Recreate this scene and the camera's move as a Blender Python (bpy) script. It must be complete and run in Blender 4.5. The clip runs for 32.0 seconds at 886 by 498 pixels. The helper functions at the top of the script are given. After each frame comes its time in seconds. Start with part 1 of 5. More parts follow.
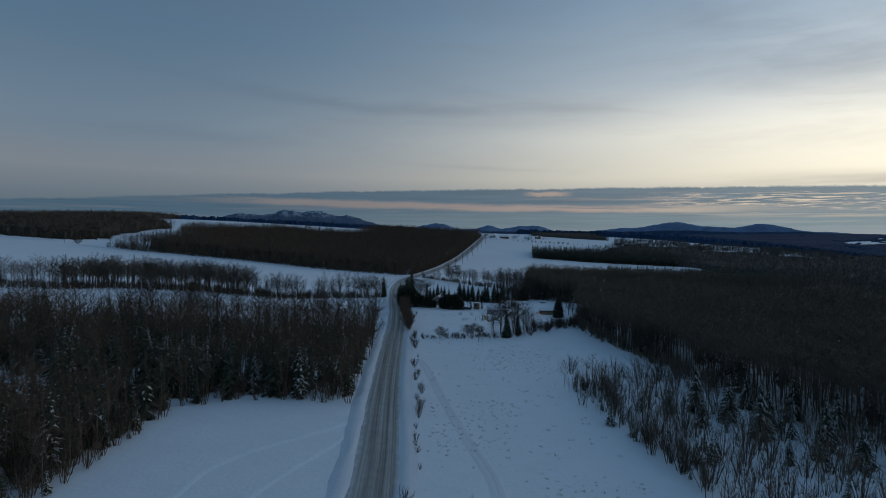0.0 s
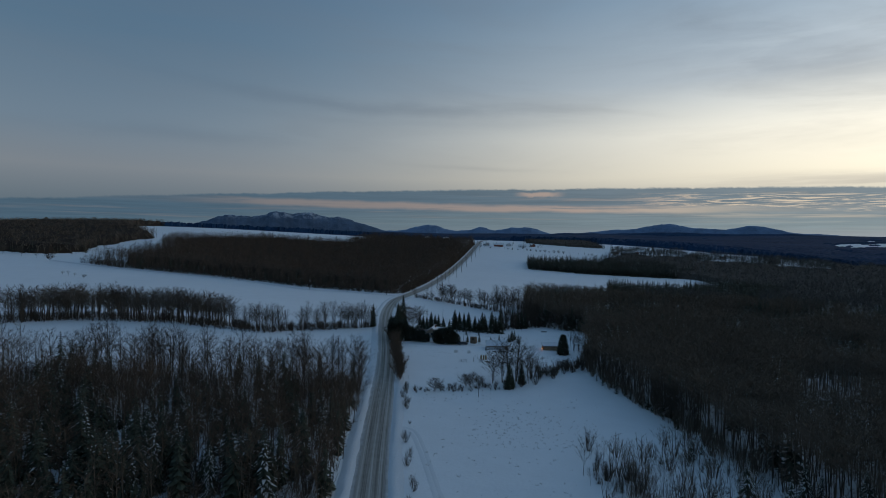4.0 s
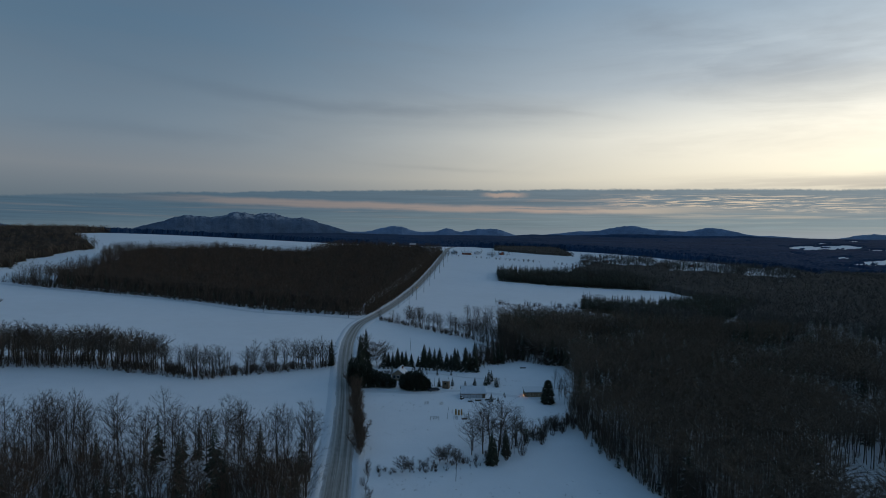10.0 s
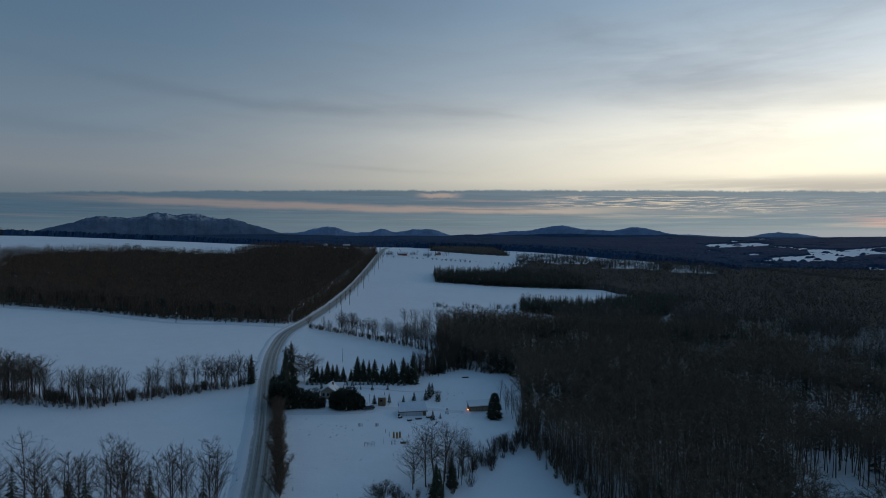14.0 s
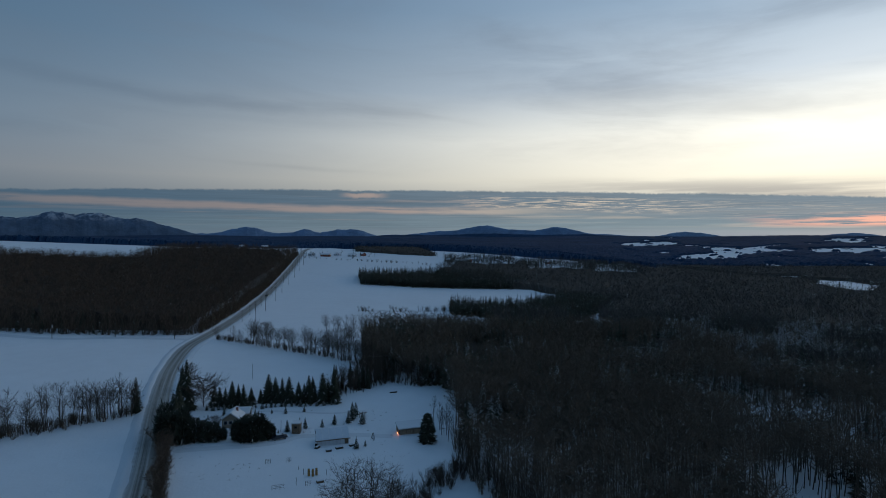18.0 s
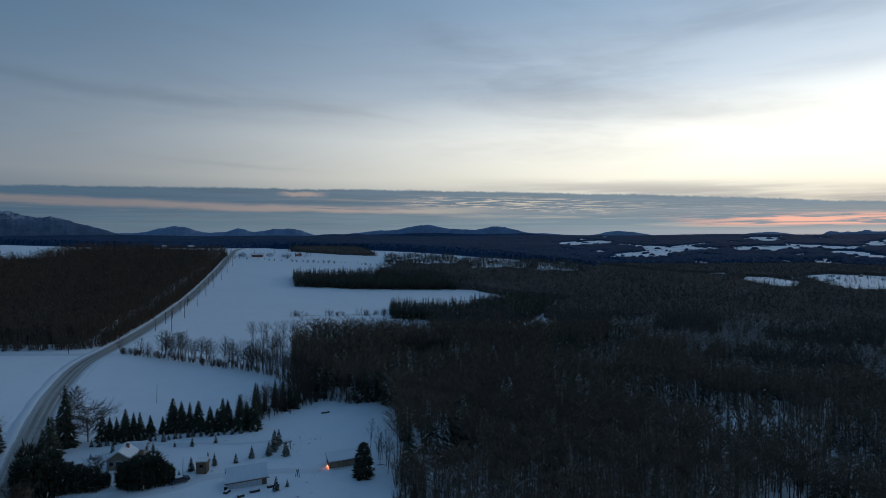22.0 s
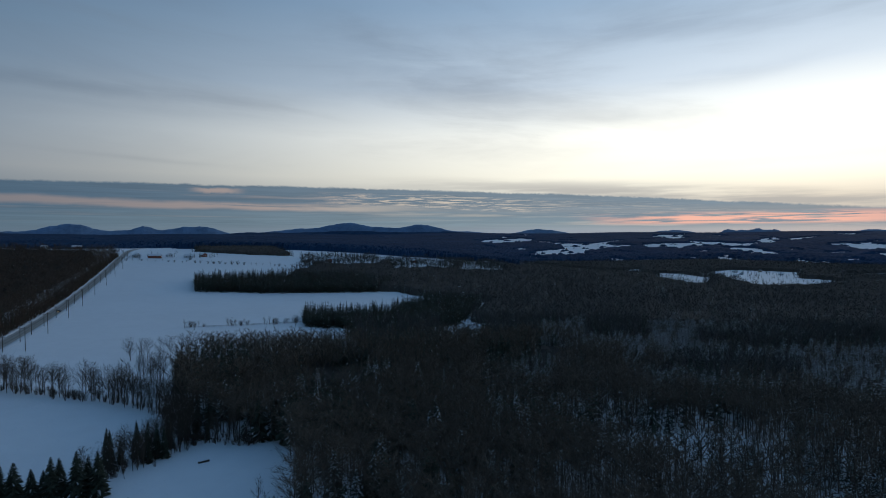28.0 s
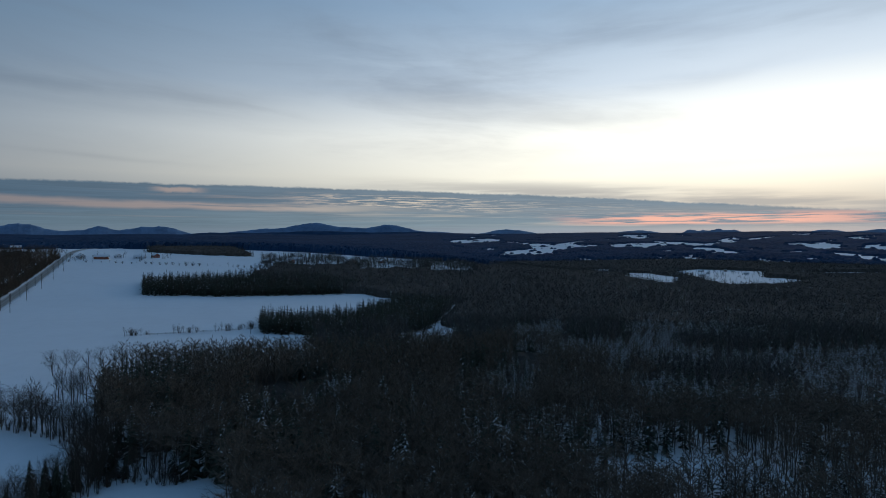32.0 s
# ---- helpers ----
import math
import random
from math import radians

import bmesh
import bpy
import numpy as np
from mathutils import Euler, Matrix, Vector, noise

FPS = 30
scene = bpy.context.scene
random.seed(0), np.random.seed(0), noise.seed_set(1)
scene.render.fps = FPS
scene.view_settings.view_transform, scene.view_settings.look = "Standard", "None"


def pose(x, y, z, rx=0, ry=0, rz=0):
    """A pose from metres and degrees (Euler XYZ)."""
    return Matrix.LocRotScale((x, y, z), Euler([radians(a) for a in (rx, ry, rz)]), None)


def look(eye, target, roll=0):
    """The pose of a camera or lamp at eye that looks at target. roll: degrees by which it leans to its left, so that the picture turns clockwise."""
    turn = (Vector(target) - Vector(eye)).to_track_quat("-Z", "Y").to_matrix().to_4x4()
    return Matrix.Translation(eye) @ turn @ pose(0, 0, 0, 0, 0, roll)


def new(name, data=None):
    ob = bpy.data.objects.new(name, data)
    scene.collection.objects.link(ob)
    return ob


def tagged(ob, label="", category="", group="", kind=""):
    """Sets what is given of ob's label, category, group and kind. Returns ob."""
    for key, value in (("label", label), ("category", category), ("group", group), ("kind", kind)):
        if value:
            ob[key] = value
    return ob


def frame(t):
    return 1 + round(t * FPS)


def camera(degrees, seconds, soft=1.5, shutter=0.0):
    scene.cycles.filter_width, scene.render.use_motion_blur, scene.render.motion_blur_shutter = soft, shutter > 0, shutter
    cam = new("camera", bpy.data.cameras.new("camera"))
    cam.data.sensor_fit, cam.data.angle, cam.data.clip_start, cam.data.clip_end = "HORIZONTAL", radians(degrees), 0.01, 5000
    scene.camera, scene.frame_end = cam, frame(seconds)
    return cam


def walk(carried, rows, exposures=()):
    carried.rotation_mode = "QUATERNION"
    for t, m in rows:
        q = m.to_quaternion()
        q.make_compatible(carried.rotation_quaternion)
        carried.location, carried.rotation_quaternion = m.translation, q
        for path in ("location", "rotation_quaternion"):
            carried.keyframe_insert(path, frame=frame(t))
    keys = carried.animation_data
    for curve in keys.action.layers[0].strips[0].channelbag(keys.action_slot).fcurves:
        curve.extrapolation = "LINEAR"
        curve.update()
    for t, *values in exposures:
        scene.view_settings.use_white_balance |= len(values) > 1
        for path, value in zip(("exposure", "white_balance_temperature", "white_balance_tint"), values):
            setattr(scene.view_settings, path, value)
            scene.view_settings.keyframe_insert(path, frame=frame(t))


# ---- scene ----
cam = camera(78.99, 32.0, soft=0.6)
PATH = [
    (0.0, pose(0.00, -0.00, 35.00, 88.58, -0.50, -0.00)),
    (0.5, pose(0.08, 2.61, 36.40, 88.61, -0.49, 0.02)),
    (1.0, pose(0.08, 5.20, 37.84, 88.64, -0.49, -0.01)),
    (1.5, pose(-0.03, 7.75, 39.30, 88.66, -0.49, -0.11)),
    (2.0, pose(-0.20, 10.28, 40.78, 88.65, -0.51, -0.23)),
    (2.5, pose(-0.40, 12.79, 42.27, 88.65, -0.50, -0.40)),
    (3.0, pose(-0.61, 15.30, 43.76, 88.63, -0.51, -0.57)),
    (3.5, pose(-0.86, 17.80, 45.25, 88.62, -0.52, -0.72)),
    (5.5, pose(-1.19, 27.78, 51.19, 88.61, -0.61, -1.21)),
    (6.0, pose(-1.36, 30.35, 52.72, 88.62, -0.63, -1.42)),
    (6.5, pose(-1.50, 32.89, 54.16, 88.61, -0.64, -1.76)),
    (7.0, pose(-1.56, 35.36, 55.41, 88.62, -0.66, -2.19)),
    (7.5, pose(-1.62, 37.71, 56.37, 88.64, -0.65, -2.60)),
    (8.0, pose(-1.65, 40.00, 57.07, 88.64, -0.66, -2.99)),
    (8.5, pose(-1.70, 42.25, 57.54, 88.65, -0.66, -3.30)),
    (9.0, pose(-1.69, 44.45, 57.82, 88.65, -0.66, -3.63)),
    (9.5, pose(-1.65, 46.65, 57.98, 88.64, -0.64, -4.02)),
    (10.0, pose(-1.58, 48.87, 58.09, 88.65, -0.61, -4.48)),
    (10.5, pose(-1.46, 51.15, 58.14, 88.66, -0.60, -5.38)),
    (11.0, pose(-1.35, 53.48, 58.19, 88.69, -0.57, -6.20)),
    (11.5, pose(-1.19, 55.85, 58.18, 88.69, -0.55, -6.99)),
    (12.0, pose(-0.97, 58.25, 58.17, 88.71, -0.52, -7.60)),
    (12.5, pose(-0.73, 60.68, 58.10, 88.72, -0.47, -8.14)),
    (13.0, pose(-0.46, 63.18, 58.00, 88.75, -0.40, -9.13)),
    (13.5, pose(-0.17, 65.76, 57.93, 88.75, -0.31, -10.26)),
    (14.0, pose(0.17, 68.38, 57.86, 88.74, -0.22, -11.39)),
    (14.5, pose(0.58, 71.04, 57.82, 88.76, -0.15, -12.53)),
    (15.0, pose(1.03, 73.72, 57.78, 88.76, -0.08, -13.66)),
    (15.5, pose(1.51, 76.42, 57.74, 88.74, -0.03, -14.81)),
    (17.5, pose(4.08, 87.16, 57.44, 88.78, -0.00, -18.61)),
    (18.0, pose(4.97, 89.78, 57.38, 88.78, 0.00, -19.26)),
    (18.5, pose(5.90, 92.41, 57.28, 88.76, 0.01, -19.85)),
    (19.0, pose(6.87, 95.06, 57.14, 88.75, 0.02, -20.47)),
    (19.5, pose(7.85, 97.75, 57.03, 88.74, 0.02, -21.22)),
    (20.0, pose(8.83, 100.42, 56.95, 88.73, 0.04, -22.02)),
    (20.5, pose(9.81, 103.05, 56.90, 88.73, 0.06, -22.89)),
    (21.0, pose(10.81, 105.62, 56.85, 88.73, 0.08, -23.77)),
    (21.5, pose(11.85, 108.10, 56.79, 88.72, 0.10, -24.70)),
    (22.0, pose(12.92, 110.47, 56.80, 88.71, 0.13, -25.56)),
    (22.5, pose(14.03, 112.73, 56.87, 88.69, 0.14, -26.31)),
    (23.0, pose(15.21, 114.93, 56.98, 88.66, 0.15, -27.00)),
    (23.5, pose(16.41, 117.10, 57.10, 88.63, 0.15, -27.55)),
    (24.0, pose(17.64, 119.26, 57.16, 88.58, 0.15, -28.07)),
    (24.5, pose(18.97, 121.44, 57.20, 88.56, 0.15, -28.68)),
    (25.0, pose(20.38, 123.66, 57.23, 88.55, 0.15, -29.42)),
    (25.5, pose(21.81, 125.88, 57.22, 88.54, 0.16, -30.20)),
    (27.5, pose(27.43, 134.75, 57.26, 88.49, 0.22, -33.18)),
    (28.0, pose(28.89, 137.15, 57.21, 88.49, 0.20, -33.68)),
    (28.5, pose(30.31, 139.58, 57.12, 88.49, 0.18, -34.10)),
    (29.0, pose(31.77, 142.03, 57.00, 88.48, 0.16, -34.47)),
    (29.5, pose(33.29, 144.50, 56.84, 88.49, 0.16, -34.81)),
    (30.0, pose(34.82, 146.93, 56.65, 88.50, 0.18, -35.17)),
    (30.5, pose(36.37, 149.28, 56.44, 88.52, 0.20, -35.58)),
    (31.0, pose(37.94, 151.49, 56.26, 88.54, 0.22, -36.01)),
    (31.5, pose(39.57, 153.57, 56.14, 88.54, 0.22, -36.48)),
    (32.0, pose(41.21, 155.58, 56.05, 88.52, 0.20, -37.05)),
]
walk(cam, PATH, exposures=[(0.0, 0.06, 6700, 10), (7.0, 0.08, 6850, 10), (13.0, 0.05, 6750, 10), (18.0, 0.0, 6400, 10), (25.0, 0.0, 6150, 10), (32.0, 0.0, 6150, 10)])

# ---------------------------------------------------------------- world and light
SUN_AZ, SUN_EL = 70.0, 6.0          # degrees clockwise from +y, degrees above the horizon


class Nodes:
    """Small helper to chain shader nodes."""

    def __init__(self, tree):
        self.tree = tree
        tree.nodes.clear()

    def add(self, kind, **props):
        n = self.tree.nodes.new(kind)
        for k, v in props.items():
            if k == "operation":
                n.operation = v
            elif k == "blend_type":
                n.blend_type = v
            elif k == "data_type":
                n.data_type = v
        return n

    def link(self, a, b):
        self.tree.links.new(a, b)

    def put(self, socket, v):
        if isinstance(v, bpy.types.NodeSocket):
            self.link(v, socket)
        else:
            socket.default_value = v

    def math(self, op, a, b=0.0, c=0.0):
        n = self.add("ShaderNodeMath", operation=op)
        for s, v in zip(n.inputs, (a, b, c)):
            self.put(s, v)
        return n.outputs[0]

    def maprange(self, v, a, b, lo=0.0, hi=1.0, smooth=True):
        n = self.add("ShaderNodeMapRange")
        n.interpolation_type = "SMOOTHSTEP" if smooth else "LINEAR"
        for s, x in zip(n.inputs, (v, a, b, lo, hi)):
            self.put(s, x)
        return n.outputs[0]

    def mix(self, f, a, b, blend="MIX"):
        n = self.add("ShaderNodeMix", data_type="RGBA", blend_type=blend)
        self.put(n.inputs[0], f), self.put(n.inputs[6], a), self.put(n.inputs[7], b)
        return n.outputs[2]

    def ramp(self, v, stops, ease="LINEAR"):
        n = self.add("ShaderNodeValToRGB")
        cr = n.color_ramp
        cr.interpolation = ease
        while len(cr.elements) < len(stops):
            cr.elements.new(0.5)
        for e, (p, c) in zip(cr.elements, stops):
            e.position, e.color = p, (*c, 1) if len(c) == 3 else c
        self.put(n.inputs[0], v)
        return n.outputs[0]

    def noise(self, vec, scale, detail=3.0, rough=0.55, dist=0.0):
        n = self.add("ShaderNodeTexNoise")
        if vec is not None:
            self.link(vec, n.inputs["Vector"])
        n.inputs["Scale"].default_value, n.inputs["Detail"].default_value = scale, detail
        n.inputs["Roughness"].default_value, n.inputs["Distortion"].default_value = rough, dist
        return n.outputs["Fac"]

    def combine(self, x, y, z=0.0):
        n = self.add("ShaderNodeCombineXYZ")
        for s, v in zip(n.inputs, (x, y, z)):
            self.put(s, v)
        return n.outputs[0]

    def separate(self, v):
        n = self.add("ShaderNodeSeparateXYZ")
        self.link(v, n.inputs[0])
        return n.outputs


def grey(v):
    return (v, v, v)


world = bpy.data.worlds.new("dusk_sky")
scene.world = world
world.use_nodes = True
W = Nodes(world.node_tree)
direction = W.add("ShaderNodeTexCoord").outputs["Generated"]
dx, dy, dz = W.separate(direction)
az = W.math("MULTIPLY", W.math("ARCTAN2", dx, dy), 57.29578)          # clockwise from +y
el = W.math("MULTIPLY", W.math("ARCSINE", dz), 57.29578)
sx, sy, sz = (math.sin(radians(SUN_AZ)) * math.cos(radians(SUN_EL)), math.cos(radians(SUN_AZ)) * math.cos(radians(SUN_EL)), math.sin(radians(SUN_EL)))
dot = W.math("ADD", W.math("ADD", W.math("MULTIPLY", dx, sx), W.math("MULTIPLY", dy, sy)), W.math("MULTIPLY", dz, sz))
near_sun = W.math("POWER", W.maprange(dot, -0.3, 1.0, smooth=False), 2.5)
level = W.maprange(el, 0.0, 30.0, smooth=False)
away = W.ramp(level, [(0.0, (0.085, 0.135, 0.185)), (0.1, (0.108, 0.15, 0.194)), (0.2, (0.176, 0.209, 0.25)), (0.33, (0.138, 0.2, 0.272)),
                      (0.6, (0.083, 0.155, 0.242)), (0.8, (0.068, 0.138, 0.232)), (1.0, (0.054, 0.126, 0.23))])
toward = W.ramp(level, [(0.0, (0.26, 0.33, 0.4)), (0.1, (0.6, 0.57, 0.5)), (0.2, (1.2, 1.12, 0.9)), (0.33, (1.3, 1.25, 1.08)),
                        (0.5, (0.71, 0.79, 0.85)), (0.75, (0.39, 0.52, 0.66)), (1.0, (0.27, 0.4, 0.58))])
clear = W.mix(near_sun, away, toward)
zenith = W.maprange(el, 28.0, 75.0)
clear = W.mix(zenith, clear, (0.04, 0.107, 0.215, 1))
nishita = W.add("ShaderNodeTexSky")
nishita.sky_type = "NISHITA"
nishita.sun_disc = False
nishita.sun_elevation, nishita.sun_rotation = radians(SUN_EL), radians(SUN_AZ)
clear = W.mix(1.0, clear, W.mix(1.0, nishita.outputs[0], (0.003, 0.003, 0.003, 1), "MULTIPLY"), "ADD")
# veils high up
def wisp(col, az0, el0, length, thick, tilt, bend, amount, ragged=1.0):
    """A soft darker band of cloud: where it lies, how far it reaches and how it rises and bends."""
    d = W.math("SUBTRACT", az, az0)
    line = W.math("ADD", W.math("MULTIPLY", d, tilt), W.math("MULTIPLY", W.math("MULTIPLY", d, d), bend))
    wave = W.math("MULTIPLY", W.math("SUBTRACT", W.noise(W.combine(W.math("MULTIPLY", az, 0.09), W.math("MULTIPLY", el, 0.1), el0), 1.0, 4.0, 0.6), 0.5), 2.6 * thick * ragged)
    v = W.math("DIVIDE", W.math("SUBTRACT", W.math("SUBTRACT", el, el0), W.math("ADD", line, wave)), thick)
    across = W.math("EXPONENT", W.math("MULTIPLY", W.math("MULTIPLY", v, v), -1.0))
    u_ = W.math("DIVIDE", d, length)
    ends = W.math("EXPONENT", W.math("MULTIPLY", W.math("MULTIPLY", u_, u_), -1.0))
    grain = W.maprange(W.noise(W.combine(W.math("MULTIPLY", az, 0.12), W.math("MULTIPLY", el, 0.9), el0 + 3), 1.0, 5.0, 0.6, 0.6), 0.25, 0.6, 0.35, 1.0)
    f = W.math("MULTIPLY", W.math("MULTIPLY", across, ends), W.math("MULTIPLY", grain, amount))
    return W.mix(f, col, W.mix(1.0, col, (0.6, 0.63, 0.68, 1), "MULTIPLY"))


veil_vec = W.combine(W.math("MULTIPLY", az, 0.035), W.math("ADD", W.math("MULTIPLY", el, 0.2), W.math("MULTIPLY", az, 0.012)))
veil = W.maprange(W.noise(veil_vec, 1.0, 6.0, 0.58, 0.5), 0.42, 0.72)
veil = W.math("MULTIPLY", W.math("MULTIPLY", veil, W.maprange(el, 4.0, 10.0)), W.maprange(az, -30.0, 25.0, 0.12, 0.3))
clear = W.mix(veil, clear, W.mix(0.8, clear, (0.15, 0.165, 0.195, 1)))
clear = wisp(clear, -2.0, 13.0, 19.0, 0.75, -0.02, 0.0022, 0.42)
clear = wisp(clear, 2.0, 11.5, 16.0, 0.45, -0.01, 0.001, 0.2)
clear = wisp(clear, -22.0, 9.6, 14.0, 0.8, 0.01, 0.0, 0.22)
clear = wisp(clear, 5.0, 7.1, 7.0, 0.22, -0.05, 0.0, 0.22)
clear = wisp(clear, 33.0, 16.5, 13.0, 3.4, -0.1, 0.0, 0.42)
clear = wisp(clear, 52.0, 19.6, 16.0, 1.0, -0.07, 0.0, 0.36)
clear = wisp(clear, 60.0, 14.3, 8.0, 0.7, 0.08, 0.004, 0.34)
clear = wisp(clear, 55.0, 11.6, 6.0, 0.4, -0.03, 0.0, 0.2)
# the flat cloud bank above the horizon
bow = W.math("MULTIPLY", W.math("SUBTRACT", az, 14.0), 1 / 35.0)
edge = W.math("ADD", el, W.math("MINIMUM", W.math("MULTIPLY", bow, bow), 4.0))
soft = W.math("MULTIPLY", W.maprange(edge, 4.75, 5.15), W.maprange(edge, 6.9, 5.4))
soft = W.math("MULTIPLY", soft, W.math("MULTIPLY", W.maprange(az, 15.0, 50.0), W.maprange(W.noise(W.combine(W.math("MULTIPLY", az, 0.07), W.math("MULTIPLY", el, 0.9)), 1.0, 4.0), 0.36, 0.62)))
clear = W.mix(W.math("MULTIPLY", soft, 0.75), clear, (0.42, 0.4, 0.37, 1))
edge = W.math("ADD", edge, W.math("MULTIPLY", W.math("SUBTRACT", W.noise(W.combine(W.math("MULTIPLY", az, 0.14), 0.0), 1.0, 5.0), 0.5), 0.5))
edge = W.math("ADD", edge, W.math("MULTIPLY", W.math("SUBTRACT", W.noise(W.combine(W.math("MULTIPLY", az, 1.1), W.math("MULTIPLY", el, 1.5), 5.0), 1.0, 3.0, 0.7, 0.8), 0.5), 0.28))
bank = W.math("MULTIPLY", W.maprange(el, 0.1, 1.3), W.maprange(edge, 5.1, 4.85))
streak_vec = W.combine(W.math("MULTIPLY", az, 0.045), W.math("MULTIPLY", el, 1.5))
streak = W.noise(streak_vec, 1.0, 5.0, 0.6, 0.35)
gap = W.math("MULTIPLY", W.maprange(streak, 0.52, 0.7), W.math("MULTIPLY", W.maprange(edge, 1.0, 2.2), W.maprange(edge, 4.75, 3.9)))
gap = W.math("MULTIPLY", gap, W.maprange(az, 30.0, 55.0, 0.35, 0.5))
# the long break in the bank and the fine filaments on its sunward end
level_band = W.math("ADD", el, W.math("ADD", W.math("MULTIPLY", W.math("SUBTRACT", az, 3.0), 0.012), W.math("MULTIPLY", W.math("SUBTRACT", W.noise(W.combine(W.math("MULTIPLY", az, 0.11), W.math("MULTIPLY", el, 0.4), 12.0), 1.0, 4.0, 0.6), 0.5), 0.8)))
long_band = W.math("MULTIPLY", W.maprange(level_band, 2.5, 2.95), W.maprange(level_band, 3.6, 3.15))
long_band = W.math("MULTIPLY", long_band, W.maprange(W.noise(W.combine(W.math("MULTIPLY", az, 0.06), W.math("MULTIPLY", el, 1.2), 3.0), 1.0, 5.0, 0.62, 0.5), 0.25, 0.45))
long_band = W.math("MULTIPLY", long_band, W.math("MULTIPLY", W.maprange(az, -28.0, -15.0, 0.12, 1.0), W.maprange(az, 36.0, 22.0, 0.15, 1.0)))
fine_streak = W.noise(W.combine(W.math("MULTIPLY", az, 0.34), W.math("MULTIPLY", el, 8.0)), 1.0, 5.0, 0.68, 0.6)
fila = W.math("MULTIPLY", W.maprange(fine_streak, 0.47, 0.63), W.math("MULTIPLY", W.maprange(edge, 2.7, 3.3), W.maprange(edge, 4.7, 4.1)))
fila = W.math("MULTIPLY", fila, W.math("MULTIPLY", W.maprange(az, 18.0, 25.0), W.maprange(az, 50.0, 34.0, 0.25, 1.0)))
notch = W.math("MULTIPLY", W.math("MULTIPLY", W.maprange(edge, 4.1, 4.4), W.maprange(edge, 4.8, 4.55)), W.math("MULTIPLY", W.maprange(az, 8.0, 10.0), W.maprange(az, 14.0, 11.5)))
gap = W.math("MAXIMUM", W.math("MAXIMUM", gap, W.math("MULTIPLY", notch, 0.7)), W.math("MAXIMUM", W.math("MULTIPLY", long_band, 0.66), W.math("MULTIPLY", fila, 0.95)))
upper = W.maprange(edge, 1.6, 3.6)
bank_dark = W.mix(upper, W.mix(near_sun, (0.088, 0.14, 0.185, 1), (0.24, 0.31, 0.34, 1)), W.mix(near_sun, (0.055, 0.105, 0.158, 1), (0.175, 0.235, 0.285, 1)))
mottle = W.noise(W.combine(W.math("MULTIPLY", az, 0.1), W.math("MULTIPLY", el, 3.2), 9.0), 1.0, 5.0, 0.65, 0.5)
bank_dark = W.mix(1.0, bank_dark, W.ramp(mottle, [(0.3, grey(0.88)), (0.7, grey(1.14))]), "MULTIPLY")
bank_light = W.mix(W.maprange(az, 12.0, 30.0), W.mix(near_sun, (0.225, 0.2, 0.2, 1), (0.9, 0.6, 0.44, 1)), W.mix(near_sun, (0.24, 0.22, 0.2, 1), (0.86, 0.72, 0.56, 1)))
bank_col = W.mix(gap, bank_dark, bank_light)
ember = W.math("MULTIPLY", W.math("MULTIPLY", W.maprange(az, 46.0, 58.0), W.maprange(az, 84.0, 68.0)), W.math("MULTIPLY", W.maprange(el, 0.8, 1.2), W.maprange(el, 2.3, 1.6)))
ember = W.math("MULTIPLY", ember, W.maprange(W.noise(W.combine(W.math("MULTIPLY", az, 0.16), W.math("MULTIPLY", el, 3.4)), 1.0, 5.0, 0.6, 0.4), 0.4, 0.56))
bank_col = W.mix(ember, bank_col, (1.0, 0.5, 0.36, 1))
final = W.mix(W.math("MULTIPLY", bank, 0.92), clear, bank_col)
bg = W.add("ShaderNodeBackground")
W.link(final, bg.inputs[0])
bg.inputs[1].default_value = 1.0
W.link(bg.outputs[0], W.add("ShaderNodeOutputWorld").inputs[0])

sun = new("sun", bpy.data.lights.new("sun", "SUN"))
sun.data.energy, sun.data.angle, sun.data.color = 0.12, radians(20), (1.0, 0.86, 0.68)
sun.matrix_world = look((sx * 900, sy * 900, sz * 900 + 60), (0, 0, 60))

# ---------------------------------------------------------------- materials
def material(name, rough=0.8, metal=0.0):
    m = bpy.data.materials.new(name)
    m.use_nodes = True
    n = Nodes(m.node_tree)
    b = n.add("ShaderNodeBsdfPrincipled")
    b.inputs["Roughness"].default_value, b.inputs["Metallic"].default_value = rough, metal
    b.inputs["Specular IOR Level"].default_value = 0.05 if rough >= 0.85 else 0.5
    n.link(b.outputs[0], n.add("ShaderNodeOutputMaterial").inputs[0])
    return m, n, b


def bump(n, b, height, strength=0.3, distance=0.05):
    k = n.add("ShaderNodeBump")
    k.inputs["Strength"].default_value, k.inputs["Distance"].default_value = strength, distance
    n.link(height, k.inputs["Height"])
    n.link(k.outputs[0], b.inputs["Normal"])


